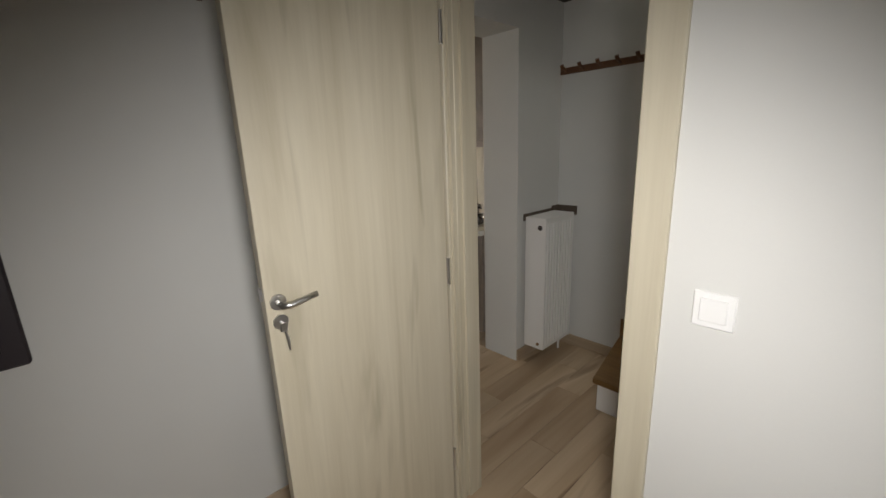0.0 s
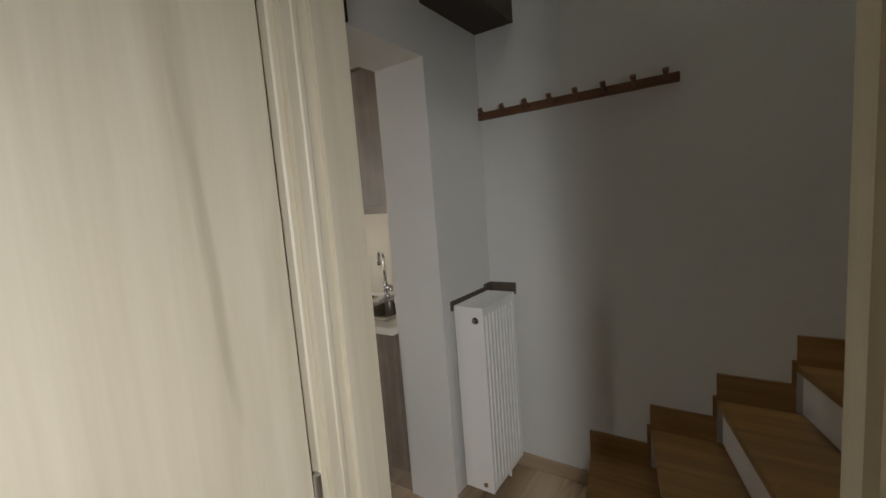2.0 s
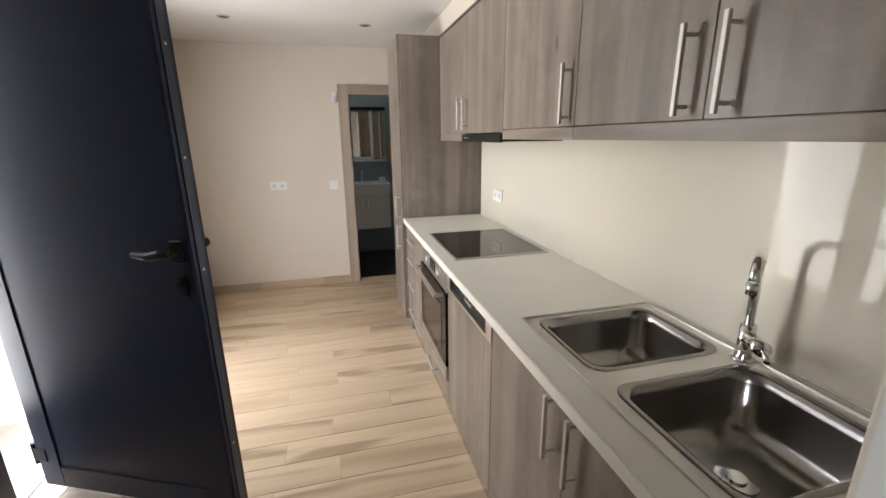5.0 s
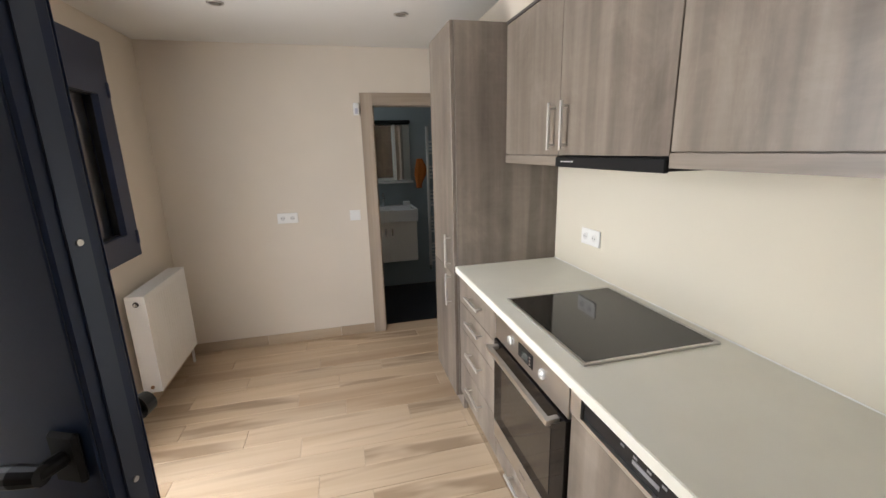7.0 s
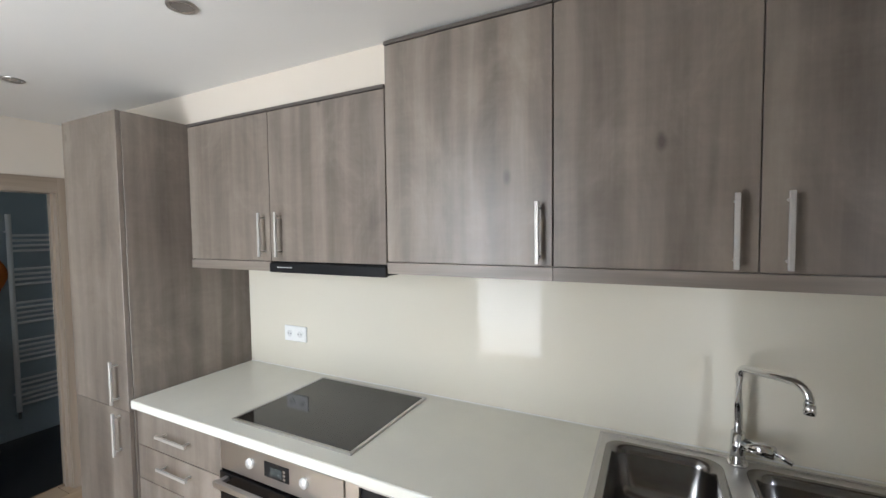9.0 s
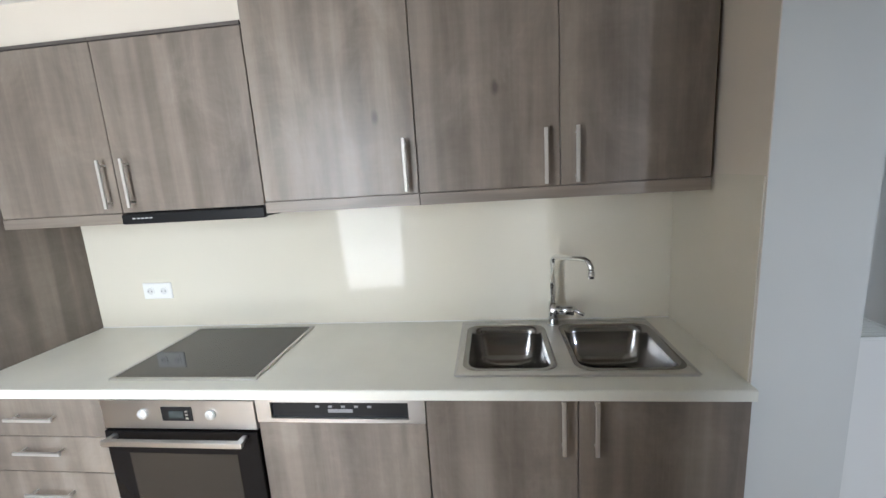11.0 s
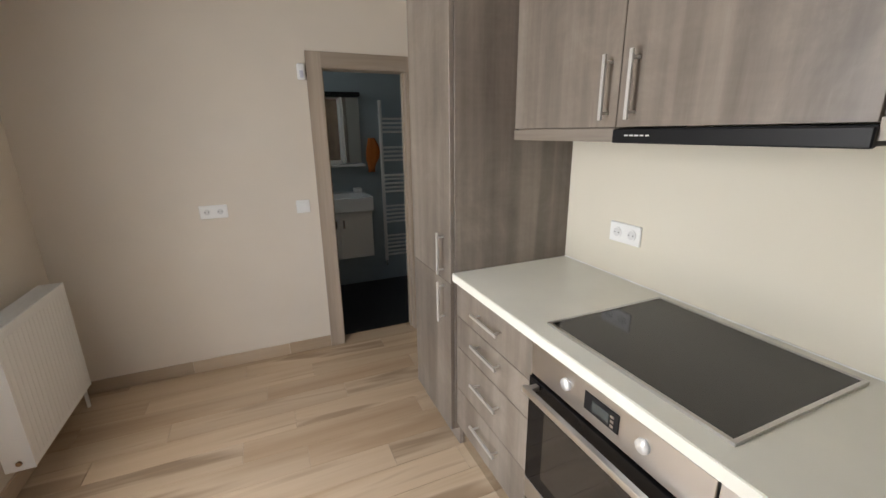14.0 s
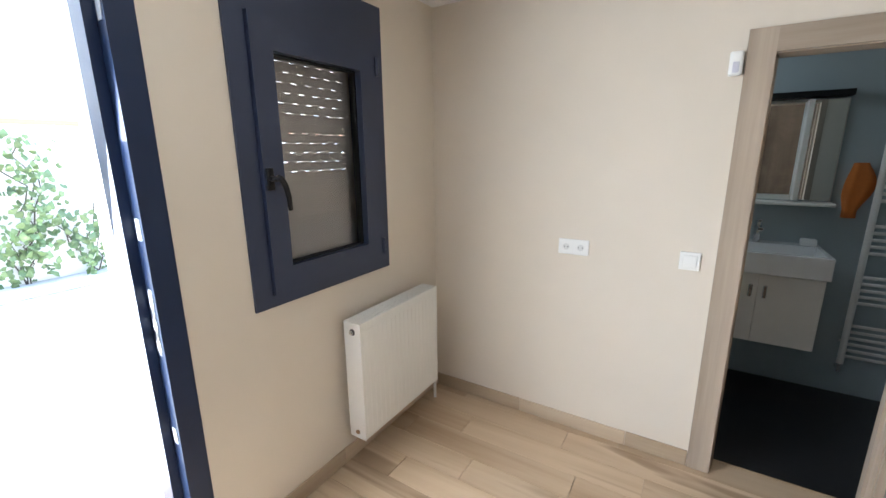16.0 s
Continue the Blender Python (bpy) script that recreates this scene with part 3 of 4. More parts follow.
# tall cabinet
t = thing("tall_cabinet", (-0.3, 0.235, 0), "tall grey oak larder cabinet with two doors", "cabinet")
part("body", boxes((-0.595, -0.002, 0.001, 0.47, 0.10, 2.135), bevel=0.001), OAK, t)
part("kickboard", boxes((-0.57, -0.02, 0.004, 0.467, 0.001, 0.10)), OAK_H, t)
for z0, z1, hz in ((0.10, 0.848, 0.745), (0.850, 2.135, 0.972)):
    d = part("door", box(bmesh.new(), -0.616, -0.597, 0.003, 0.468, z0, z1, 0.0012), OAK, t)
    bar_handle(d, -0.616, 0.075, hz, 0.19, "z")

# wall cabinets
UX = -0.318


def wall_cabinet(label, y0, y1, z0, z1, doors, rail=True):
    t = thing("wall_cabinet", (-0.16, (y0 + y1) / 2, z0), label, "cabinet", "wall cabinets")
    part("body", boxes((UX + 0.020, -0.002, y1 + 0.0005, y0 - 0.0005, z0 + 0.045, z1 - 0.012)), OAK, t)
    part("top_trim", boxes((UX - 0.004, -0.002, y1 + 0.0005, y0 - 0.0005, z1 - 0.012, z1)), plain("top_trim_dark", (0.10, 0.085, 0.075), 0.5) if "top_trim_dark" not in bpy.data.materials else bpy.data.materials["top_trim_dark"], t, "dark top trim")
    if rail:
        part("light_rail", boxes((UX - 0.002, UX + 0.018, y1 + 0.0005, y0 - 0.0005, z0, z0 + 0.040)), OAK_H, t)
        part("underside", boxes((UX + 0.018, -0.006, y1 + 0.0005, y0 - 0.0005, z0 + 0.035, z0 + 0.0445)), OAK_H, t)
    for a, b, hy in doors:
        d = front("door", t, a, b, z0 + 0.042, z1 - 0.013, UX)
        bar_handle(d, UX, hy, 1.606, 0.185, "z")
    return t


wall_cabinet("low grey oak wall cabinet beside the extractor hood", -0.001, -0.548, 1.450, 2.135, [(-0.001, -0.548, -0.512)])
t = wall_cabinet("low grey oak wall cabinet above the extractor hood", -0.549, -1.143, 1.450, 2.135, [(-0.549, -1.143, -0.612)], rail=False)
wall_cabinet("high grey oak wall cabinet with one door", -1.145, -1.734, 1.462, 2.280, [(-1.145, -1.734, -1.694)])
wall_cabinet("high grey oak wall cabinet with two doors above the sink", -1.735, -2.712, 1.462, 2.280, [(-1.735, -2.227, -2.177), (-2.227, -2.712, -2.280)])
t = thing("extractor_hood", (-0.17, -0.85, 1.45), "slim black pull-out extractor hood under the cabinet", "hood")
part("body", box(bmesh.new(), UX + 0.004, -0.01, -1.144, -0.553, 1.452, 1.490, 0.002), BLACK, t)
part("front_strip", box(bmesh.new(), UX - 0.014, UX + 0.003, -1.146, -0.551, 1.448, 1.487, 0.003), BLACK, t, "black front strip")
for k in range(5):
    part("button", boxes((UX - 0.0155, UX - 0.0142, -0.612 - k * 0.018, -0.600 - k * 0.018, 1.468, 1.472)), PLASTIC, t)

socket((-0.006, -0.350, 1.088), (0, 1, 0), (-1, 0, 0), "white double wall socket on the glossy splashback", "wall sockets")
socket((-1.604, Y_N, 1.038), (1, 0, 0), (0, -1, 0), "white double wall socket on the cream wall", "wall sockets")


def switch_plate(loc, out, label):
    t = thing("light_switch", loc, label, "switch", "light switches")
    n, p = Vector(out), Vector(loc)
    u = Vector((-n.y, n.x, 0))
    for name, h, o0, o1 in (("plate", 0.0415, 0.0, 0.009), ("rocker", 0.028, 0.0088, 0.013)):
        a, b = p - u * h + n * o0, p + u * h + n * o1
        part(name, box(bmesh.new(), min(a.x, b.x), max(a.x, b.x), min(a.y, b.y), max(a.y, b.y), p.z - h, p.z + h, 0.0025), PLASTIC, t)
    return t


switch_plate((-1.089, Y_N, 1.030), (0, -1, 0), "white light switch beside the bathroom doorway")
switch_plate((BED_X, -4.374, 1.104), (-1, 0, 0), "white light switch beside the bedroom door")

t = thing("motion_sensor", (-1.022, Y_N, 1.844), "small white wall sensor beside the door casing", "sensor")
part("housing", box(bmesh.new(), -1.045, -0.999, Y_N - 0.034, Y_N, 1.799, 1.890, 0.014, 3), PLASTIC, t, "", True)
part("lens", box(bmesh.new(), -1.033, -1.011, Y_N - 0.037, Y_N - 0.032, 1.809, 1.849, 0.004, 2), plain("sensor_lens", (0.55, 0.55, 0.62), 0.3), t)

# ceiling spots
def spot(x, y):
    t = thing("ceiling_spotlight", (x, y, Z_K), "round recessed steel ceiling spotlight, switched off", "spotlight", "ceiling spotlights")
    rings = [[(x + r * math.cos(a), y + r * math.sin(a), z) for a in [2 * math.pi * k / 28 for k in range(28)]] for r, z in ((0.043, Z_K - 0.0005), (0.042, Z_K - 0.005), (0.034, Z_K - 0.006), (0.030, Z_K - 0.001))]
    part("ring", loft(bmesh.new(), rings, False), STEEL, t, "brushed steel ring", True)
    bm = rod(bmesh.new(), (x, y, Z_K - 0.0035), (x, y, Z_K - 0.0005), 0.0305, 24)
    part("bulb", bm, plain("spot_glass", (0.20, 0.18, 0.16), 0.15) if "spot_glass" not in bpy.data.materials else bpy.data.materials["spot_glass"], t, "dark unlit bulb face")


for x, y in ((-0.790, -1.950), (-0.776, -0.745), (-0.771, 0.485), (-1.735, 0.455)):
    spot(x, y)


# ---- radiators ----
def radiator(label, x0, x1, y0, y1, z0, z1, face, ribs, plug):
    """A steel panel radiator. face: the axis and side of its front; ribs: flutes on the front."""
    t = thing("radiator", ((x0 + x1) / 2, (y0 + y1) / 2, z0), label, "radiator", "radiators")
    ends = [(x0, x1, y0, y0 + 0.004), (x0, x1, y1 - 0.004, y1)] if face[0] == "x" else [(x0, x0 + 0.004, y0, y1), (x1 - 0.004, x1, y0, y1)]
    for e in ends:
        part("side_panel", boxes((*e, z0, z1 - 0.0105)), WHITE, t)
    n = int((((y1 - y0) if face[0] == "x" else (x1 - x0)) - 0.02) / 0.0333)
    for side in (0, 1):
        bm = bmesh.new()
        if face[0] == "x":
            xa, xb = (x0 + 0.001, x0 + 0.012) if side == (face[1] > 0) else (x1 - 0.012, x1 - 0.001)
            box(bm, xa, xb, y0 + 0.004, y1 - 0.004, z0 + 0.002, z1 - 0.010, 0.002)
            if ribs and side == 0:
                w = (y1 - y0 - 0.03) / n
                for k in range(n):
                    c = y0 + 0.015 + w * (k + 0.5)
                    xf = xb if face[1] > 0 else xa
                    part("flute", box(bmesh.new(), xf - 0.004, xf + 0.0015, c - w * 0.40, c + w * 0.40, z0 + 0.03, z1 - 0.04, 0.001), WHITE, t)
        else:
            ya, yb = (y0 + 0.001, y0 + 0.012) if side == (face[1] > 0) else (y1 - 0.012, y1 - 0.001)
            box(bm, x0 + 0.004, x1 - 0.004, ya, yb, z0 + 0.002, z1 - 0.010, 0.002)
            if ribs and side == 0:
                w = (x1 - x0 - 0.03) / n
                for k in range(n):
                    c = x0 + 0.015 + w * (k + 0.5)
                    yf = ya if face[1] < 0 else yb
                    part("flute", box(bmesh.new(), c - w * 0.30, c + w * 0.30, yf - 0.006, yf + 0.004, z0 + 0.03, z1 - 0.04, 0.003, 2), WHITE, t)
        part("front_panel" if side == 0 else "back_panel", bm, WHITE, t)
    long_x = face[0] == "y"
    top = boxes((x0, x1, y0, y0 + 0.008, z1 - 0.010, z1), (x0, x1, y1 - 0.008, y1, z1 - 0.010, z1), (x0, x0 + 0.008, y0 + 0.008, y1 - 0.008, z1 - 0.010, z1), (x1 - 0.008, x1, y0 + 0.008, y1 - 0.008, z1 - 0.010, z1))
    g = part("top_grille", top, WHITE, t, "slotted white top grille")
    m = int(((x1 - x0) if long_x else (y1 - y0)) / 0.0135)
    for k in range(m):
        if long_x:
            a = x0 + 0.010 + (x1 - x0 - 0.020) * k / m
            part("slat", boxes((a, a + 0.0065, y0 + 0.008, y1 - 0.008, z1 - 0.008, z1 - 0.002)), WHITE, g)
        else:
            a = y0 + 0.010 + (y1 - y0 - 0.020) * k / m
            part("slat", boxes((x0 + 0.008, x1 - 0.008, a, a + 0.0065, z1 - 0.008, z1 - 0.002)), WHITE, g)
    # plain block, coloured dark as the shade below the grille
    part("convector", boxes((x0 + 0.02, x1 - 0.02, y0 + 0.02, y1 - 0.02, z0 + 0.02, z1 - 0.03)), HOLE_SHADE, t, "solid block coloured dark for the shade between inner fins")
    p, n = Vector(plug[0]), Vector(plug[1])
    # flat disc with the recess's shade put into its colour
    part("plug_recess", rod(bmesh.new(), p - n * 0.001, p + n * 0.0012, 0.016, 20), HOLE_SHADE, t)
    bm = rod(bmesh.new(), p + n * 0.001, p + n * 0.010, 0.0105, 6)
    rod(bm, p + n * 0.010, p + n * 0.016, 0.005, 10)
    part("bleed_plug", bm, CHROME, t, "chrome bleed plug")
    q = p.copy()
    q.z = z0 + 0.035
    part("lower_plug", rod(bmesh.new(), q - n * 0.001, q + n * 0.007, 0.011, 6), plain("brass_plug", (0.35, 0.22, 0.12), 0.4, 0.8) if "brass_plug" not in bpy.data.materials else bpy.data.materials["brass_plug"], t)
    for s in (0.22, 0.78):
        if long_x:
            c = x0 + (x1 - x0) * s
            part("bracket", boxes((c - 0.012, c + 0.012, y1 - 0.003, HALL_Y if face[1] < 0 else y1 + 0.02, z0 + 0.1, z1 - 0.1)), STEEL, t)
        else:
            c = y0 + (y1 - y0) * s
            part("bracket", boxes((X_W, x0 + 0.003, c - 0.012, c + 0.012, z0 + 0.08, z1 - 0.08)), STEEL, t)
    return t


rad = radiator("tall white fluted radiator beside the stair hall corner", -0.510, -0.175, -3.192, -3.040, 0.120, 1.017, ("y", -1), True, ((-0.510, -3.150, 0.955), (-1, 0, 0)))
bm = rod(bmesh.new(), (-0.205, -3.125, 0.119), (-0.205, -3.125, 0.08), 0.013, 12)
rod(bm, (-0.205, -3.125, 0.09), (-0.14, -3.125, 0.09), 0.010, 12)
rod(bm, (-0.205, -3.125, 0.08), (-0.205, -3.125, 0.003), 0.008, 10)
part("valve", bm, PLASTIC, rad, "white lower valve and pipe")
rad = radiator("white flat-fronted radiator below the window", X_W + 0.04, X_W + 0.140, 0.432, 1.070, 0.170, 0.768, ("x", 1), True, ((X_W + 0.092, 0.432, 0.722), (0, -1, 0)))
bm = rod(bmesh.new(), (X_W + 0.08, 1.069, 0.235), (X_W + 0.08, 1.13, 0.235), 0.012, 12)
rod(bm, (X_W + 0.08, 1.13, 0.255), (X_W + 0.08, 1.13, 0.003), 0.009, 10)
part("valve", bm, PLASTIC, rad, "white lower valve and pipe")
# dust line on the wall behind the hall radiator
solid("radiator_backing", boxes((-0.500, -0.165, HALL_Y - 0.010, HALL_Y - 0.0005, 0.985, 1.030), (-0.165, HALL_E - 0.0005, HALL_Y - 0.012, HALL_Y - 0.0005, 0.985, 1.045), (HALL_E - 0.011, HALL_E - 0.0005, -3.165, HALL_Y - 0.012, 0.985, 1.045)), plain("brown_backing", (0.10, 0.075, 0.055), 0.8), "brown board strip fixed behind the radiator top", "trim", "structure")

# ---- kitchen window ----
win = tagged(new("window_1"), "slate blue aluminium window with closed roller shutter", "window", "", "structure")
win.location = (X_W, 0.435, WIN_Z0)
xo, xi = X_W - 0.06, X_W + 0.012
part("window_frame", boxes((xo, xi, WIN_Y0, WIN_Y0 + 0.075, WIN_Z0, WIN_Z1), (xo, xi, WIN_Y1 - 0.06, WIN_Y1, WIN_Z0, WIN_Z1), (xo, xi, WIN_Y0 + 0.075, WIN_Y1 - 0.06, WIN_Z0, WIN_Z0 + 0.045), (xo, xi, WIN_Y0 + 0.075, WIN_Y1 - 0.06, 1.985, WIN_Z1)), SLATE, win)
sy0, sy1, sz0, sz1 = WIN_Y0 + 0.078, WIN_Y1 - 0.063, WIN_Z0 + 0.048, 1.982
gy0, gy1, gz0, gz1 = 0.200, 0.645, 1.085, 1.870
xs = xi + 0.016
part("sash", boxes((xo + 0.01, xs, sy0, gy0, sz0, sz1), (xo + 0.01, xs, gy1, sy1, sz0, sz1), (xo + 0.01, xs, gy0, gy1, sz0, gz0), (xo + 0.01, xs, gy0, gy1, gz1, sz1)), SLATE, win)
part("gasket", boxes((xo + 0.02, xi - 0.018, gy0, gy0 + 0.006, gz0, gz1), (xo + 0.02, xi - 0.018, gy1 - 0.006, gy1, gz0, gz1), (xo + 0.02, xi - 0.018, gy0 + 0.006, gy1 - 0.006, gz0, gz0 + 0.006), (xo + 0.02, xi - 0.018, gy0 + 0.006, gy1 - 0.006, gz1 - 0.006, gz1)), BLACK, win)
pane = part("pane", boxes((X_W - 0.036, X_W - 0.030, gy0, gy1, gz0, gz1)), PANE, win)
pane.visible_shadow = False
bm = boxes((xs, xs + 0.010, 0.118, 0.148, 1.385, 1.465), bevel=0.003)
rod(bm, (xs + 0.008, 0.133, 1.427), (xs + 0.045, 0.133, 1.427), 0.010, 12)
tube(bm, [(xs + 0.043, 0.133, 1.435), (xs + 0.047, 0.148, 1.427), (xs + 0.048, 0.163, 1.400), (xs + 0.048, 0.172, 1.360), (xs + 0.047, 0.176, 1.310)], [0.010, 0.011, 0.011, 0.010, 0.008], 10)
part("window_handle", bm, BLACK, win, "black lever handle", True)
for z in (1.06, 1.90):
    part("hinge", rod(bmesh.new(), (xs + 0.006, WIN_Y1 - 0.062, z - 0.04), (xs + 0.006, WIN_Y1 - 0.062, z + 0.04), 0.008, 10), SLATE, win)
part("shutter_guide", boxes((X_W - 0.13, X_W - 0.085, WIN_Y0, 0.09, WIN_Z0, WIN_Z1), (X_W - 0.13, X_W - 0.085, WIN_Y1 - 0.06, WIN_Y1, WIN_Z0, WIN_Z1)), SLATE, win)
# roller shutter: slats with daylight slots between them
sh = thing("roller_shutter", (X_W - 0.11, 0.435, WIN_Z0), "closed grey roller shutter with rows of light slots", "shutter")
PITCH = 0.0390
SLOT, STEP = 0.027, 0.072
for k in range(int((WIN_Z1 - WIN_Z0) / PITCH)):
    za = WIN_Z0 + k * PITCH
    top = za + PITCH
    bm = box(bmesh.new(), X_W - 0.115, X_W - 0.103, 0.085, WIN_Y1 - 0.055, za, top - 0.0033, 0.0004)
    cuts = []
    if 1.43 < top < 1.61 or 1.66 < top < 1.88:
        y = 0.262 + (STEP / 2 if k % 2 else 0.0)
        while y + SLOT < 0.655:
            cuts.append((y, y + SLOT))
            y += STEP
    y = 0.085
    for a, b in cuts + [(WIN_Y1 - 0.055, 0)]:
        box(bm, X_W - 0.1149, X_W - 0.1031, y, a, top - 0.0035, top + 0.0002)
        y = b
    part("slat", bm, SHUTTER, sh)

# ---- entrance door ----
dr = tagged(new("door_1"), "navy metal entrance door standing open into the kitchen", "door", "", "structure")
HX, HY = -2.376, -1.088
dr.matrix_basis = pose(HX, HY, 0, 0, 0, math.degrees(math.atan2(-0.385, 0.845)))
L = 0.925
bm = box(bmesh.new(), 0.012, L, -0.034, 0.034, 0.045, 2.10, 0.004)
local_part("leaf", bm, NAVY, dr)
for y0, y1 in ((-0.0385, -0.0345), (0.0345, 0.0385)):
    bm = boxes((0.015, 0.115, y0, y1, 0.048, 2.097), (L - 0.115, L - 0.003, y0, y1, 0.048, 2.097), (0.115, L - 0.115, y0, y1, 0.048, 0.15), (0.115, L - 0.115, y0, y1, 1.99, 2.097), bevel=0.0018)
    local_part("raised_border", bm, NAVY, dr)
local_part("edge_strip", boxes((L - 0.001, L + 0.004, -0.014, 0.014, 0.04, 2.09)), plain("dark_edge_steel", (0.06, 0.075, 0.11), 0.35, 0.5), dr, "dark steel lock edge")
for z in (0.35, 1.05, 1.42, 1.75):
    local_part("bolt", rod(bmesh.new(), (L + 0.003, 0, z), (L + 0.006, 0, z), 0.0045, 12), STEEL, dr)
for side in (-1, 1):
    s = side
    bm = boxes((L - 0.070, L - 0.020, min(s * 0.038, s * 0.050), max(s * 0.038, s * 0.050), 1.080, 1.160), bevel=0.005)
    if side < 0:
        rod(bm, (L - 0.045, s * 0.048, 1.123), (L - 0.045, s * 0.085, 1.123), 0.012, 14)
        tube(bm, [(L - 0.035, s * 0.083, 1.125), (L - 0.070, s * 0.088, 1.123), (L - 0.115, s * 0.088, 1.113), (L - 0.175, s * 0.084, 1.117)], [0.014, 0.016, 0.015, 0.011], 12)
        local_part("door_handle", bm, BLACK, dr, "black lever handle", False)
    else:
        rod(bm, (L - 0.045, s * 0.048, 1.123), (L - 0.045, s * 0.068, 1.123), 0.012, 14)
        rod(bm, (L - 0.045, s * 0.066, 1.123), (L - 0.045, s * 0.088, 1.123), 0.021, 20, 0.017)
        local_part("door_knob", bm, BLACK, dr, "black round knob", False)
bm = boxes((L - 0.060, L - 0.030, -0.050, -0.038, 0.965, 1.040), bevel=0.004)
rod(bm, (L - 0.045, -0.048, 1.01), (L - 0.045, -0.062, 1.01), 0.010, 14)
local_part("lock_plate", bm, BLACK, dr)
for z in (0.20, 1.10, 1.90):
    bm = rod(bmesh.new(), (-0.002, -0.030, z - 0.05), (-0.002, -0.030, z + 0.05), 0.012, 12)
    box(bm, -0.002, 0.06, -0.041, -0.036, z - 0.03, z + 0.03)
    local_part("hinge", bm, BLACK, dr)

fr = tagged(new("door_frame_1"), "navy steel entrance frame with pale strike plates", "door frame", "", "structure")
fr.location = (X_W, -0.74, 0)
part("jamb", boxes((-2.57, X_W + 0.006, DOOR_Y1 - 0.075, DOOR_Y1 - 0.001, 0.004, DOOR_Z - 0.001), (-2.57, X_W - 0.045, DOOR_Y1 - 0.105, DOOR_Y1 - 0.075, 0.004, DOOR_Z - 0.031)), NAVY, fr)
part("jamb", boxes((-2.57, X_W + 0.006, DOOR_Y0 + 0.001, DOOR_Y0 + 0.075, 0.004, DOOR_Z - 0.001), (-2.57, X_W - 0.045, DOOR_Y0 + 0.075, DOOR_Y0 + 0.10, 0.004, DOOR_Z - 0.031)), NAVY, fr)
part("head", boxes((-2.57, X_W + 0.006, DOOR_Y0 + 0.076, DOOR_Y1 - 0.076, DOOR_Z - 0.030, DOOR_Z - 0.001)), NAVY, fr)
for z0, z1 in ((1.86, 1.92), (1.27, 1.335), (1.06, 1.115), (0.985, 1.02), (0.915, 0.95), (0.585, 0.64)):
    part("strike_plate", boxes((X_W - 0.030, X_W - 0.006, DOOR_Y1 - 0.0775, DOOR_Y1 - 0.0752, z0, z1)), plain("strike_zinc", (0.75, 0.75, 0.74), 0.35, 0.4) if "strike_zinc" not in bpy.data.materials else bpy.data.materials["strike_zinc"], fr)
part("strike_strip", boxes((X_W - 0.027, X_W - 0.010, DOOR_Y1 - 0.0768, DOOR_Y1 - 0.0751, 0.90, 1.12)), STEEL, fr)
solid("door_reveal", boxes((-2.70, -2.572, DOOR_Y1 - 0.09, DOOR_Y1 - 0.001, 0.004, DOOR_Z - 0.001), (-2.70, -2.572, DOOR_Y0 + 0.001, DOOR_Y0 + 0.09, 0.004, DOOR_Z - 0.001)), CREAM, "cream plastered outer door reveal", "trim", "structure")

# ---- bathroom doorway casing ----
cs = tagged(new("door_frame_2"), "taupe wood door lining and casing of the bathroom", "door frame", "", "structure")
cs.location = (-0.65, Y_N, 0)
IX0, IX1, IZ = -0.900, -0.350, 1.875
part("casing", boxes((-0.992, IX0, Y_N - 0.014, Y_N - 0.0005, 0.001, 1.964)), CASING, cs)
part("casing", boxes((IX1, -0.270, Y_N - 0.014, Y_N - 0.0005, 0.001, 1.964)), CASING, cs)
part("head_casing", boxes((IX0, IX1, Y_N - 0.014, Y_N - 0.0005, IZ, 1.964)), CASING_H, cs)
part("lining", boxes((BATH_X0 + 0.0005, IX0 + 0.004, Y_N, 1.405, 0.001, BATH_Z - 0.0005)), CASING, cs)
part("lining", boxes((IX1 - 0.004, BATH_X1 - 0.0005, Y_N, 1.405, 0.001, BATH_Z - 0.0005)), CASING, cs)
part("head_lining", boxes((IX0 + 0.004, IX1 - 0.004, Y_N, 1.405, IZ - 0.004, BATH_Z - 0.0005)), CASING_H, cs)
part("stop", boxes((IX0 + 0.004, IX0 + 0.016, Y_N + 0.05, Y_N + 0.07, 0.001, IZ - 0.004), (IX1 - 0.016, IX1 - 0.004, Y_N + 0.05, Y_N + 0.07, 0.001, IZ - 0.004)), CASING, cs)

# ---- bedroom door ----
bf = tagged(new("door_frame_3"), "pale oak door lining and casing of the bedroom", "door frame", "", "structure")
bf.location = (BED_X, -3.84, 0)
OY0, OY1, OZ = -4.180, -3.556, 2.050
part("lining", boxes((BED_X - 0.002, HALL_X + 0.0003, OY1, BD_Y1 - 0.0005, 0.001, BD_Z - 0.0005)), DOOR_WOOD, bf)
part("lining", boxes((BED_X - 0.002, HALL_X + 0.0003, BD_Y0 + 0.0005, OY0, 0.001, BD_Z - 0.0005)), DOOR_WOOD, bf)
part("head_lining", boxes((BED_X - 0.002, HALL_X + 0.0003, OY0, OY1, OZ, BD_Z - 0.0005)), DOOR_WOOD, bf)
part("rebate_bead", boxes((BED_X + 0.014, BED_X + 0.026, OY1 - 0.005, OY1, 0.001, OZ), bevel=0.002), DOOR_WOOD, bf)
for ya, yb, name in ((OY1 - 0.010, OY1, "stop"), (OY0, OY0 + 0.010, "stop")):
    part(name, boxes((BED_X + 0.045, HALL_X + 0.0003, ya, yb, 0.001, OZ)), DOOR_WOOD, bf)
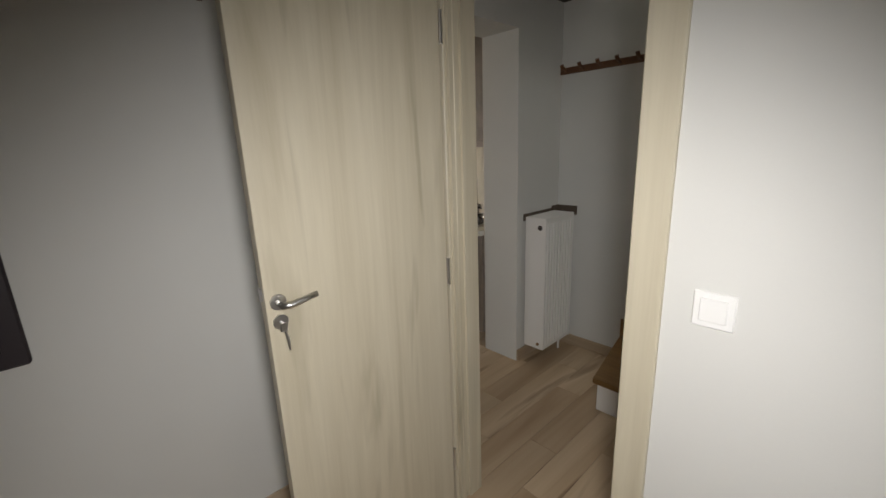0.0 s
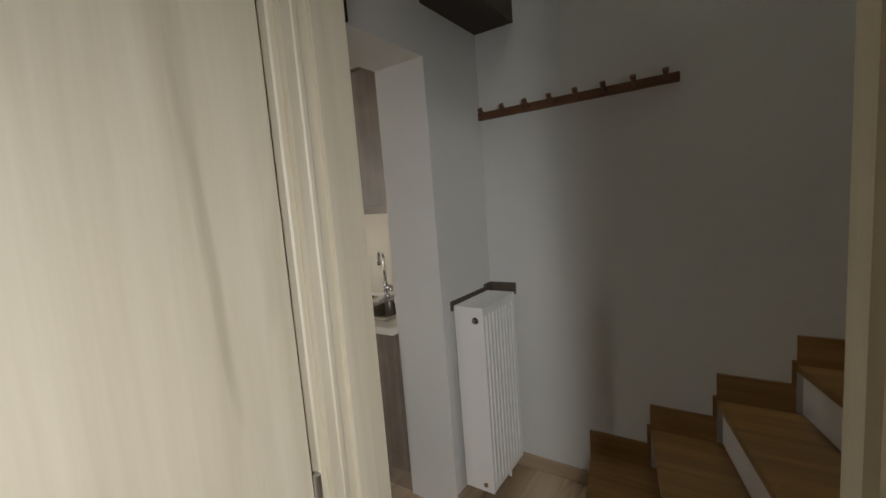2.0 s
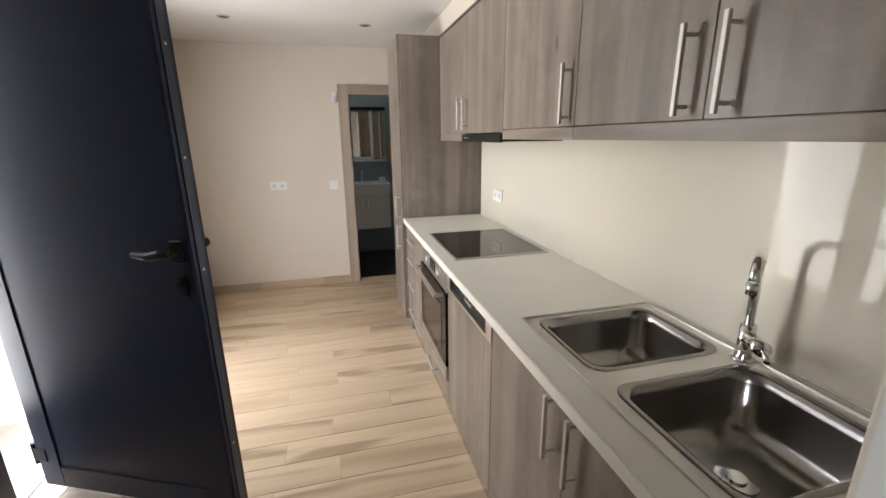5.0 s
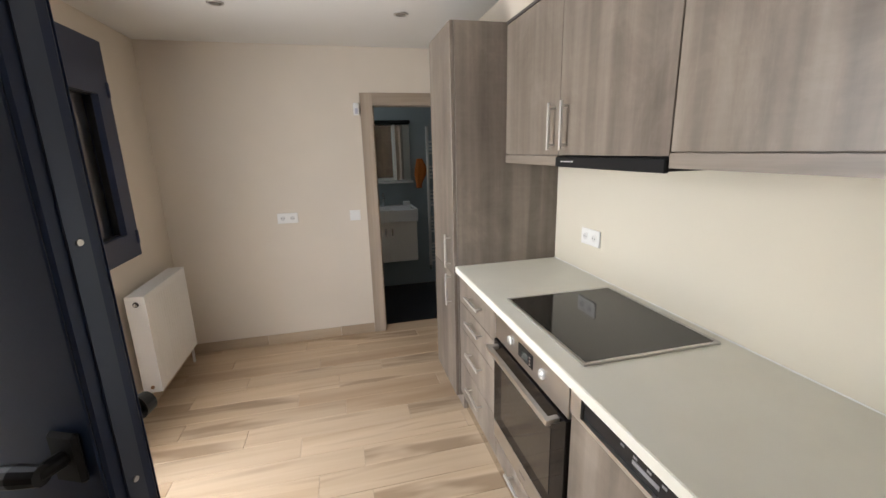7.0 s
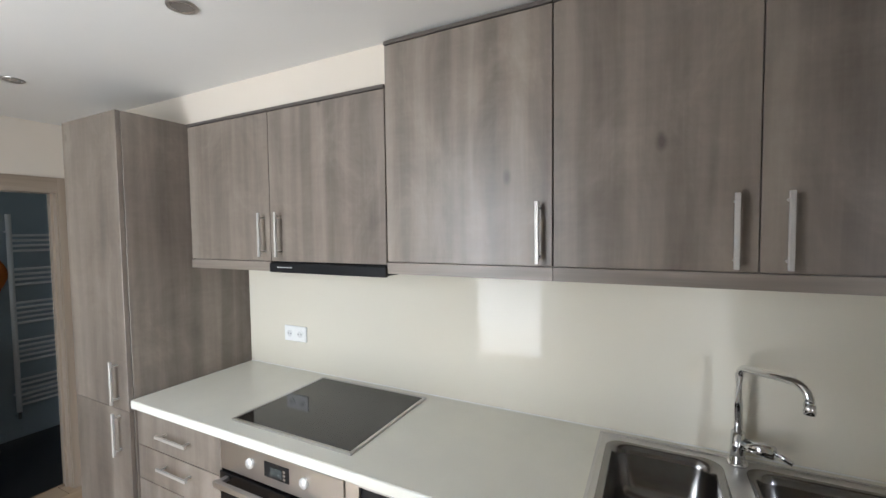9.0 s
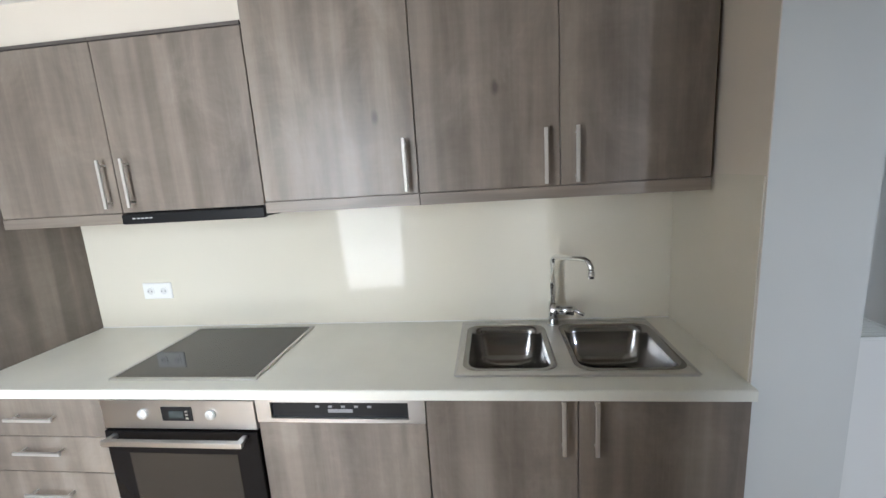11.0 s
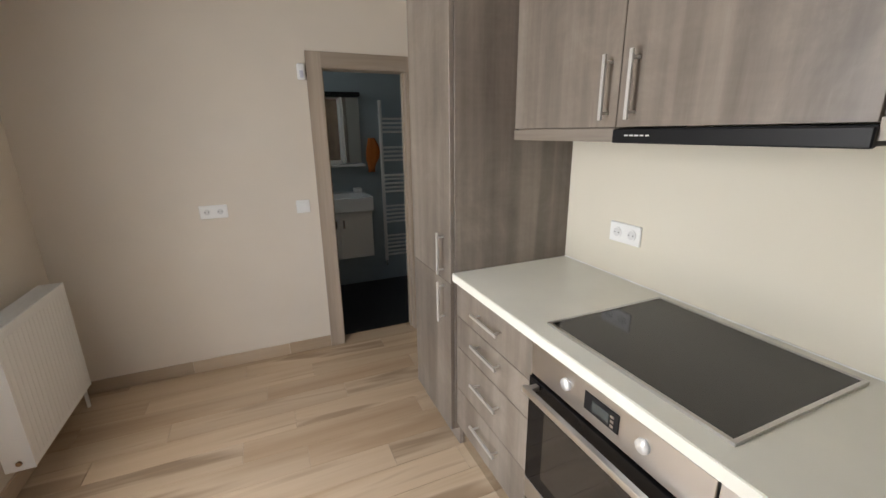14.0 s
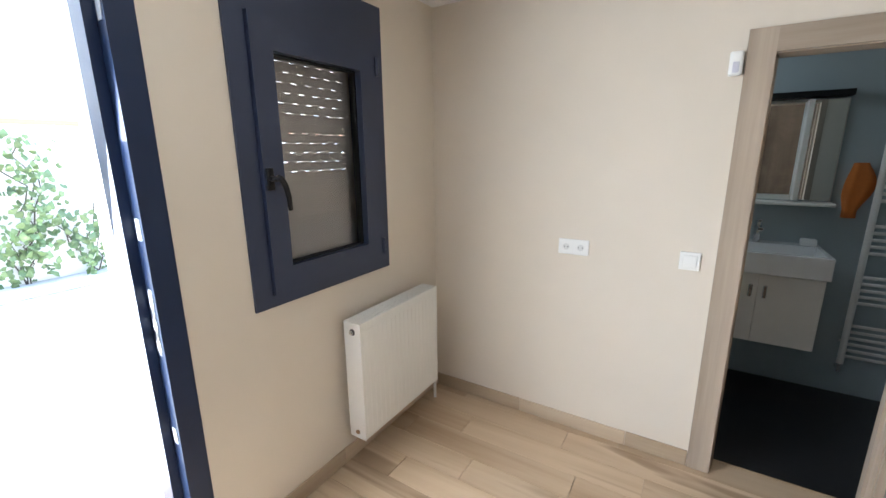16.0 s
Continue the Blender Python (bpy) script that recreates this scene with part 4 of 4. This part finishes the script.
for xa, xb in ((BED_X - 0.016, BED_X - 0.0005), (HALL_X + 0.0005, HALL_X + 0.009)):
    part("casing", boxes((xa, xb, OY0 - 0.088, OY0 - 0.004, 0.001, OZ + 0.10), bevel=0.003), DOOR_WOOD, bf)
    part("casing", boxes((xa, xb, OY1 + 0.012, OY1 + 0.09, 0.001, OZ + 0.10), bevel=0.003), DOOR_WOOD, bf)
    part("head_casing", boxes((xa, xb, OY0 - 0.003, OY1 + 0.011, OZ + 0.004, OZ + 0.10), bevel=0.003), DOOR_WOOD, bf)
bd = tagged(new("door_2"), "pale oak laminate bedroom door standing wide open", "door", "", "structure")
bd.matrix_basis = pose(-1.699, -3.520, 0, 0, 0, 176.2)
W = 0.642
local_part("leaf", box(bmesh.new(), 0.004, W, -0.020, 0.020, 0.008, 2.04, 0.0015), DOOR_WOOD, bd)
for z in (0.22, 1.035, 1.85):
    bm = rod(bmesh.new(), (-0.002, 0.022, z - 0.05), (-0.002, 0.022, z + 0.05), 0.0065, 12)
    local_part("hinge", bm, STEEL, bd, "dull steel hinge")
HC, HZ, KZ = W - 0.033, 1.084, 1.026
for s in (1, -1):
    bm = rod(bmesh.new(), (HC, s * 0.020, HZ), (HC, s * 0.028, HZ), 0.022, 24)
    local_part("handle_rose", bm, STEEL, bd, "round steel rose", False)
    bm = rod(bmesh.new(), (HC, s * 0.027, HZ), (HC, s * 0.058, HZ), 0.009, 14)
    tube(bm, [(HC + 0.004, s * 0.056, HZ - 0.002), (HC - 0.022, s * 0.062, HZ - 0.004), (HC - 0.058, s * 0.062, HZ + 0.003), (HC - 0.098, s * 0.057, HZ + 0.008)], [0.010, 0.010, 0.0085, 0.008], 12)
    lv = new("door_handle", finish("door_handle", bm, STEEL, True))
    lv.parent, lv["label"] = bd, "curved steel lever handle"
    bm = rod(bmesh.new(), (HC, s * 0.020, KZ), (HC, s * 0.027, KZ), 0.021, 24)
    local_part("lock_rose", bm, STEEL, bd, "round steel keyhole rose", False)
bm = rod(bmesh.new(), (HC, 0.027, KZ), (HC, 0.046, KZ), 0.004, 10)
box(bm, HC - 0.010, HC + 0.010, 0.045, 0.048, KZ - 0.022, KZ + 0.004, 0.002)
tube(bm, [(HC - 0.002, 0.047, KZ - 0.020), (HC - 0.006, 0.048, KZ - 0.042), (HC - 0.008, 0.048, KZ - 0.078)], [0.003, 0.005, 0.0025], 8)
local_part("key", bm, STEEL, bd, "steel key hanging in the lock")
local_part("latch", boxes((W - 0.001, W + 0.006, -0.008, 0.008, 1.09, 1.125)), STEEL, bd)

# ---- peg racks ----
def peg_rack(origin, along, out, length, pegs, label, up=1.0):
    t = thing("coat_rack", origin, label, "coat rack", "wooden peg racks")
    o, u, n = Vector(origin), Vector(along), Vector(out)
    a, b = o + n * 0.001, o + u * length + n * 0.020
    part("rail", box(bmesh.new(), min(a.x, b.x), max(a.x, b.x), min(a.y, b.y), max(a.y, b.y), o.z, o.z + 0.040, 0.003), RACK_WOOD, t)
    for k in range(pegs):
        c = o + u * (0.045 + (length - 0.09) * k / (pegs - 1)) + Vector((0, 0, 0.020))
        bm = tube(bmesh.new(), [c + n * 0.018, c + n * 0.045 + Vector((0, 0, 0.012 * up)), c + n * 0.068 + Vector((0, 0, 0.030 * up)), c + n * 0.075 + Vector((0, 0, 0.052 * up))], [0.010, 0.010, 0.011, 0.013], 8)
        part("peg", bm, RACK_WOOD, t)
    return t


peg_rack((HALL_E, -3.935, 1.907), (0, 1, 0), (-1, 0, 0), 0.925, 8, "reddish wooden coat rack with eight pegs on the stair wall", 0.55)
peg_rack((-2.70, HALL_Y, 2.000), (1, 0, 0), (0, -1, 0), 0.48, 9, "reddish wooden peg rack high on the bedroom wall", -1.6)
t = thing("wall_picture", (-3.25, HALL_Y, 0.938), "dark framed panel hanging on the bedroom wall", "picture")
part("frame", box(bmesh.new(), -3.70, -2.827, HALL_Y - 0.035, HALL_Y - 0.001, 0.938, 1.46, 0.006), plain("dark_frame", (0.03, 0.022, 0.026), 0.5), t)
part("panel", boxes((-3.65, -2.877, HALL_Y - 0.038, HALL_Y - 0.0345, 0.99, 1.41)), BLACK, t)

# ---- stairs ----
st = tagged(new("stairs"), "turning stairs with oiled parquet treads and white risers", "stairs", "", "structure")
st.location = (-0.4, -4.2, 0)
xe, xl = HALL_E - 0.0005, -0.700
FRONT = [(-3.525, -3.645), (-3.800, -3.930), (-4.055, -4.215), (-4.310, -4.490), (-4.565, -4.765), (-4.820, -5.04), (-5.08, -5.30)]
for k in range(6):
    z = 0.195 * (k + 1)
    (a, b), (c, d) = FRONT[k], FRONT[k + 1]
    part("riser", prism(bmesh.new(), [(xl + 0.005, b - 0.022), (xe, a - 0.022), (xe, c), (xl + 0.005, d)], 0.001 if k == 0 else z - 0.195 - 0.032, z - 0.032), WHITE, st, "white painted riser block")
    tr = bmesh.new()
    prism(tr, [(xl - 0.012, b), (xe, a), (xe, c - 0.022), (xl - 0.012, d - 0.022)], z - 0.031, z)
    bmesh.ops.bevel(tr, geom=list(tr.edges), offset=0.003, segments=2, affect="EDGES")
    part("tread", tr, PARQUET, st, "parquet tread")
    part("stair_skirting", boxes((xe - 0.014, xe, c, a, z + 0.0005, z + 0.115), (xe - 0.014, xe, c - 0.0, c + 0.014, z + 0.1155, z + 0.21)), PARQUET, st, "wooden stair skirting")
solid("beam", boxes((-0.56, HALL_E - 0.0005, HALL_Y - 0.215, HALL_Y - 0.0005, 2.342, 2.62)), BEAM_WOOD, "dark stained timber beam over the stair hall", "beam", "structure")
solid("cable_duct", box(bmesh.new(), -1.035, -1.005, HALL_Y - 0.016, HALL_Y - 0.0005, HEAD_Z + 0.002, Z_H - 0.001, 0.002), BEAM_WOOD, "dark wooden strip above the opening", "trim", "structure")

# ---- bathroom ----
t = thing("vanity_unit", (-0.73, 2.3, 0.33), "white wall-hung vanity cabinet with two doors", "cabinet")
part("body", box(bmesh.new(), -1.03, -0.43, 2.150, 2.529, 0.335, 0.765, 0.002), WHITE, t)
for x0, x1, hx in ((-1.028, -0.731, -0.765), (-0.729, -0.432, -0.695)):
    d = part("door", box(bmesh.new(), x0, x1, 2.130, 2.148, 0.337, 0.763, 0.002), WHITE, t)
    part("handle", box(bmesh.new(), hx - 0.010, hx + 0.010, 2.108, 2.130, 0.62, 0.70, 0.004), CHROME, d, "chrome door handle")
t = thing("washbasin", (-0.73, 2.3, 0.766), "white ceramic washbasin on the vanity", "basin")
bm = boxes((-1.04, -0.42, 2.10, 2.13, 0.766, 0.895), (-1.04, -0.42, 2.42, 2.529, 0.766, 0.895), (-1.04, -1.01, 2.13, 2.42, 0.766, 0.895), (-0.45, -0.42, 2.13, 2.42, 0.766, 0.895), (-1.01, -0.45, 2.13, 2.42, 0.766, 0.80), bevel=0.004)
part("bowl", bm, CERAMIC, t)
bm = rod(bmesh.new(), (-0.74, 2.46, 0.8955), (-0.74, 2.46, 1.03), 0.020, 16)
box(bm, -0.755, -0.725, 2.33, 2.46, 0.985, 1.005, 0.004)
box(bm, -0.752, -0.728, 2.40, 2.47, 1.03, 1.045, 0.003)
solid("basin_tap", bm, CHROME, "chrome basin tap on the washbasin", "tap")
solid("soap_dish", box(bmesh.new(), -0.52, -0.445, 2.425, 2.50, 0.8955, 0.935, 0.012, 2), PLASTIC, "small white soap dish on the basin rim", "soap dish")
t = thing("mirror_cabinet", (-0.7, 2.5, 1.15), "mirror cabinet with white shelf and dark light bar", "mirror")
part("mirror", boxes((-1.02, -0.60, 2.505, 2.512, 1.20, 1.745)), MIRROR, t)
part("backboard", boxes((-1.04, -0.41, 2.5125, 2.5295, 1.165, 1.76)), WHITE, t)
part("side_panel", boxes((-0.60, -0.575, 2.44, 2.512, 1.17, 1.755)), WHITE, t)
part("side_mirror", boxes((-0.57, -0.415, 2.505, 2.512, 1.17, 1.755)), MIRROR, t)
part("shelf", box(bmesh.new(), -1.06, -0.40, 2.41, 2.529, 1.140, 1.160, 0.003), WHITE, t)
part("light_bar", box(bmesh.new(), -1.02, -0.41, 2.43, 2.529, 1.765, 1.800, 0.003), BLACK, t, "dark light bar")
t = thing("towel_radiator", (0.0, 2.46, 0.17), "white ladder towel radiator on the bathroom wall", "radiator", "radiators")
for x in (-0.225, 0.245):
    part("rail", rod(bmesh.new(), (x, 2.455, 0.175), (x, 2.455, 1.735), 0.017, 14), WHITE, t)
z = 0.23
for count in (6, 5, 5, 4, 4):
    for k in range(count):
        part("rung", rod(bmesh.new(), (-0.210, 2.445, z), (0.230, 2.445, z), 0.010, 10), WHITE, t)
        z += 0.040
    z += 0.105
for x in (-0.225, 0.245):
    for z in (0.30, 1.60):
        part("bracket", rod(bmesh.new(), (x, 2.470, z), (x, 2.531, z), 0.008, 10), WHITE, t)
bm = rod(bmesh.new(), (-0.225, 2.455, 0.174), (-0.225, 2.455, 0.12), 0.013, 12)
rod(bm, (-0.225, 2.455, 0.13), (-0.225, 2.531, 0.13), 0.009, 10)
part("valve", bm, CHROME, t)
# orange cloth on a hook
bm = bmesh.new()
rings = []
for k in range(9):
    f = k / 8
    w, d = 0.030 + 0.034 * math.sin(math.pi * min(1, f * 1.2)), 0.014 + 0.012 * math.sin(math.pi * f)
    cx = -0.312 + 0.012 * math.sin(5 * f)
    rings.append([(cx + (w + 0.006 * math.sin(6 * a + 3 * f)) * math.cos(a), 2.490 + (d + 0.004 * math.sin(5 * a)) * math.sin(a), 1.395 - 0.32 * f) for a in [2 * math.pi * i / 20 for i in range(20)]])
cl = thing("bath_cloth", (-0.312, 2.5, 1.07), "orange bath cloth hanging from a wall hook", "cloth")
loft(bm, rings)
part("cloth", bm, ORANGE, cl, "", True)
bm = rod(bmesh.new(), (-0.312, 2.531, 1.392), (-0.312, 2.485, 1.392), 0.006, 10)
part("hook", bm, CHROME, cl)

for name in ("vanity_unit", "washbasin", "basin_tap", "soap_dish", "mirror_cabinet", "towel_radiator", "bath_cloth"):
    bpy.data.objects[name].location.z += 0.042      # height of the wall-hung fittings

# ---- outside the entrance ----
gw = thing("garden_wall", (-7.7, 1, 0), "white rendered garden wall with terracotta coping", "wall")
part("wall", boxes((-7.85, -7.60, -14, 14, -0.03, 1.86)), RENDERED, gw)
part("coping", boxes((-7.90, -7.55, -14, 14, 1.86, 1.92)), TERRA, gw, "terracotta coping")
solid("kerb", boxes((-7.60, -7.25, -14, 14, -0.03, 0.08), bevel=0.02), CONCRETE, "low concrete kerb along the garden wall", "kerb", "structure")
# made-up pale sheet that fills the white above the garden wall
solid("backdrop", boxes((-19.0, -18.8, -30, 30, -0.03, 9.0)), RENDERED, "plain pale backdrop sheet added beyond the garden wall", "building", "structure")


def ivy(label, y0, spread, top, count, seed):
    rnd = random.Random(seed)
    t = thing("ivy", (-7.55, y0, 0.08), label, "ivy", "ivy on the garden wall")
    stem, leaves = bmesh.new(), bmesh.new()
    for s in range(4):
        y, z, x = y0 + rnd.uniform(-0.1, 0.1), 0.08, -7.53
        pts = [(x, y, z)]
        while z < top * rnd.uniform(0.8, 1.0):
            y += rnd.uniform(-1, 1) * spread * 0.12
            z += rnd.uniform(0.08, 0.18)
            pts.append((x + rnd.uniform(0, 0.05), y, z))
            for _ in range(count):
                c = Vector((x + rnd.uniform(0.0, 0.16), y + rnd.gauss(0, 0.12), z + rnd.gauss(0, 0.09)))
                q = Euler((rnd.uniform(-1, 1), rnd.uniform(-0.9, 0.9), rnd.uniform(-1, 1))).to_matrix()
                r = rnd.uniform(0.03, 0.06)
                v = [leaves.verts.new(c + q @ Vector((0.012 * bend, r * px, r * pz))) for px, pz, bend in ((0, -1, 0), (0.8, -0.3, 1), (0.5, 0.5, 0), (0, 1.1, 1), (-0.5, 0.5, 0), (-0.8, -0.3, 1))]
                leaves.faces.new(v)
        tube(stem, pts, 0.008, 5)
    part("stem", stem, BEAM_WOOD, t)
    part("foliage", leaves, LEAF, t, "green ivy leaves")
    return t


ivy("green ivy climbing the white garden wall", 0.55, 1.1, 1.8, 6, 3)
ivy("bushy green ivy at the foot of the garden wall", 1.15, 0.8, 0.9, 5, 5)
ivy("green ivy trailing along the garden wall", -0.9, 1.3, 1.8, 9, 8)
ivy("green ivy trailing along the garden wall", -2.2, 1.3, 1.6, 9, 9)

# ---- skirting tiles and floor planks ----
def run_of_tiles(parent, name, mat, a, b, fixed, axis, side, height=0.082, seed=1):
    """Skirting tiles along one wall from a to b."""
    rnd = random.Random(seed)
    p = a
    while p < b - 0.02:
        q = min(b, p + 0.60 + rnd.uniform(-0.03, 0.03))
        h = height + rnd.uniform(-0.0015, 0.0015)
        lo, hi = sorted((fixed, fixed + side * (0.009 + rnd.uniform(0, 0.001))))
        bm = box(bmesh.new(), p + 0.001, q - 0.001, lo, hi, 0.001, h, 0.0015) if axis == "x" else box(bmesh.new(), lo, hi, p + 0.001, q - 0.001, 0.001, h, 0.0015)
        part(name, bm, mat, parent)
        p = q


SKIRT_Y = wood("skirting_tile_turned", (0.36, 0.27, 0.18), (0.48, 0.37, 0.26), (0.56, 0.45, 0.33), 1, 0.4, 0.9, 0.25, 0.05)
bb = tagged(new("baseboard"), "wood-look skirting tiles along the kitchen walls", "baseboard", "", "structure")
run_of_tiles(bb, "skirting_tile", SKIRT, X_W + 0.011, -0.993, Y_N - 0.0005, "x", -1)
run_of_tiles(bb, "skirting_tile", SKIRT, -0.269, -0.001, Y_N - 0.0005, "x", -1)
run_of_tiles(bb, "skirting_tile", SKIRT_Y, DOOR_Y1 + 0.002, Y_N - 0.011, X_W + 0.0005, "y", 1, seed=2)
run_of_tiles(bb, "skirting_tile", SKIRT_Y, Y_S + 0.004, DOOR_Y0 - 0.002, X_W + 0.0005, "y", 1, seed=3)
run_of_tiles(bb, "skirting_tile", SKIRT_Y, -3.52, HALL_Y - 0.011, HALL_E - 0.0005, "y", -1, seed=4)
run_of_tiles(bb, "skirting_tile", SKIRT, STUB, HALL_E - 0.012, HALL_Y - 0.0005, "x", -1, seed=5)
run_of_tiles(bb, "skirting_tile", SKIRT, -4.6, BED_X - 0.002, HALL_Y - 0.0005, "x", -1, seed=6)

PW, PL = 0.154, 0.91
JOINTS = {-2: -1.264, -1: -0.895, 0: -1.503, 1: -1.180, 2: -1.400, 5: -0.860, 6: -1.187, 7: -1.405, 8: -1.150, 10: -0.995}   # butt joints of the rows near the entrance
rnd = random.Random(11)
shared = {}


def plank(x0, x1, y0, y1):
    w, d = round(x1 - x0, 3), round(y1 - y0, 3)
    if (w, d) not in shared:
        shared[w, d] = finish("floor_tile", box(bmesh.new(), -w / 2 + 0.0011, w / 2 - 0.0011, -d / 2 + 0.0011, d / 2 - 0.0011, -0.0055, 0.0, 0.0009), PLANK)
    ob = new("floor_tile", shared[w, d])
    ob.location = ((x0 + x1) / 2, (y0 + y1) / 2, rnd.uniform(-0.0004, 0.0004))
    ob.parent = floor_slab


bed = bmesh.new()
for row in range(-10, 41):
    y, y0 = min(1.40, -row * PW), max(-6.2, -(row + 1) * PW)
    lo, hi = (X_W, X_E) if y0 > Y_S else (-4.6, X_E)
    x = JOINTS.get(row, -1.0 - (0.0, 0.33, 0.61, 0.17, 0.48)[row % 5] * PL)
    x -= PL * math.ceil((x - lo) / PL)
    while x < hi - 0.02:
        a, b = max(lo, x), min(hi, x + PL)
        if b - a > 0.02:
            if y0 > -4.3 and b > -2.46:
                plank(a, b, y0, y)
            else:
                box(bed, a + 0.001, b - 0.001, y0 + 0.001, y - 0.001, -0.0055, 0.0)
        x += PL
ob = part("floor_tiles", bed, PLANK, floor_slab)
ob["kind"] = "stuff"
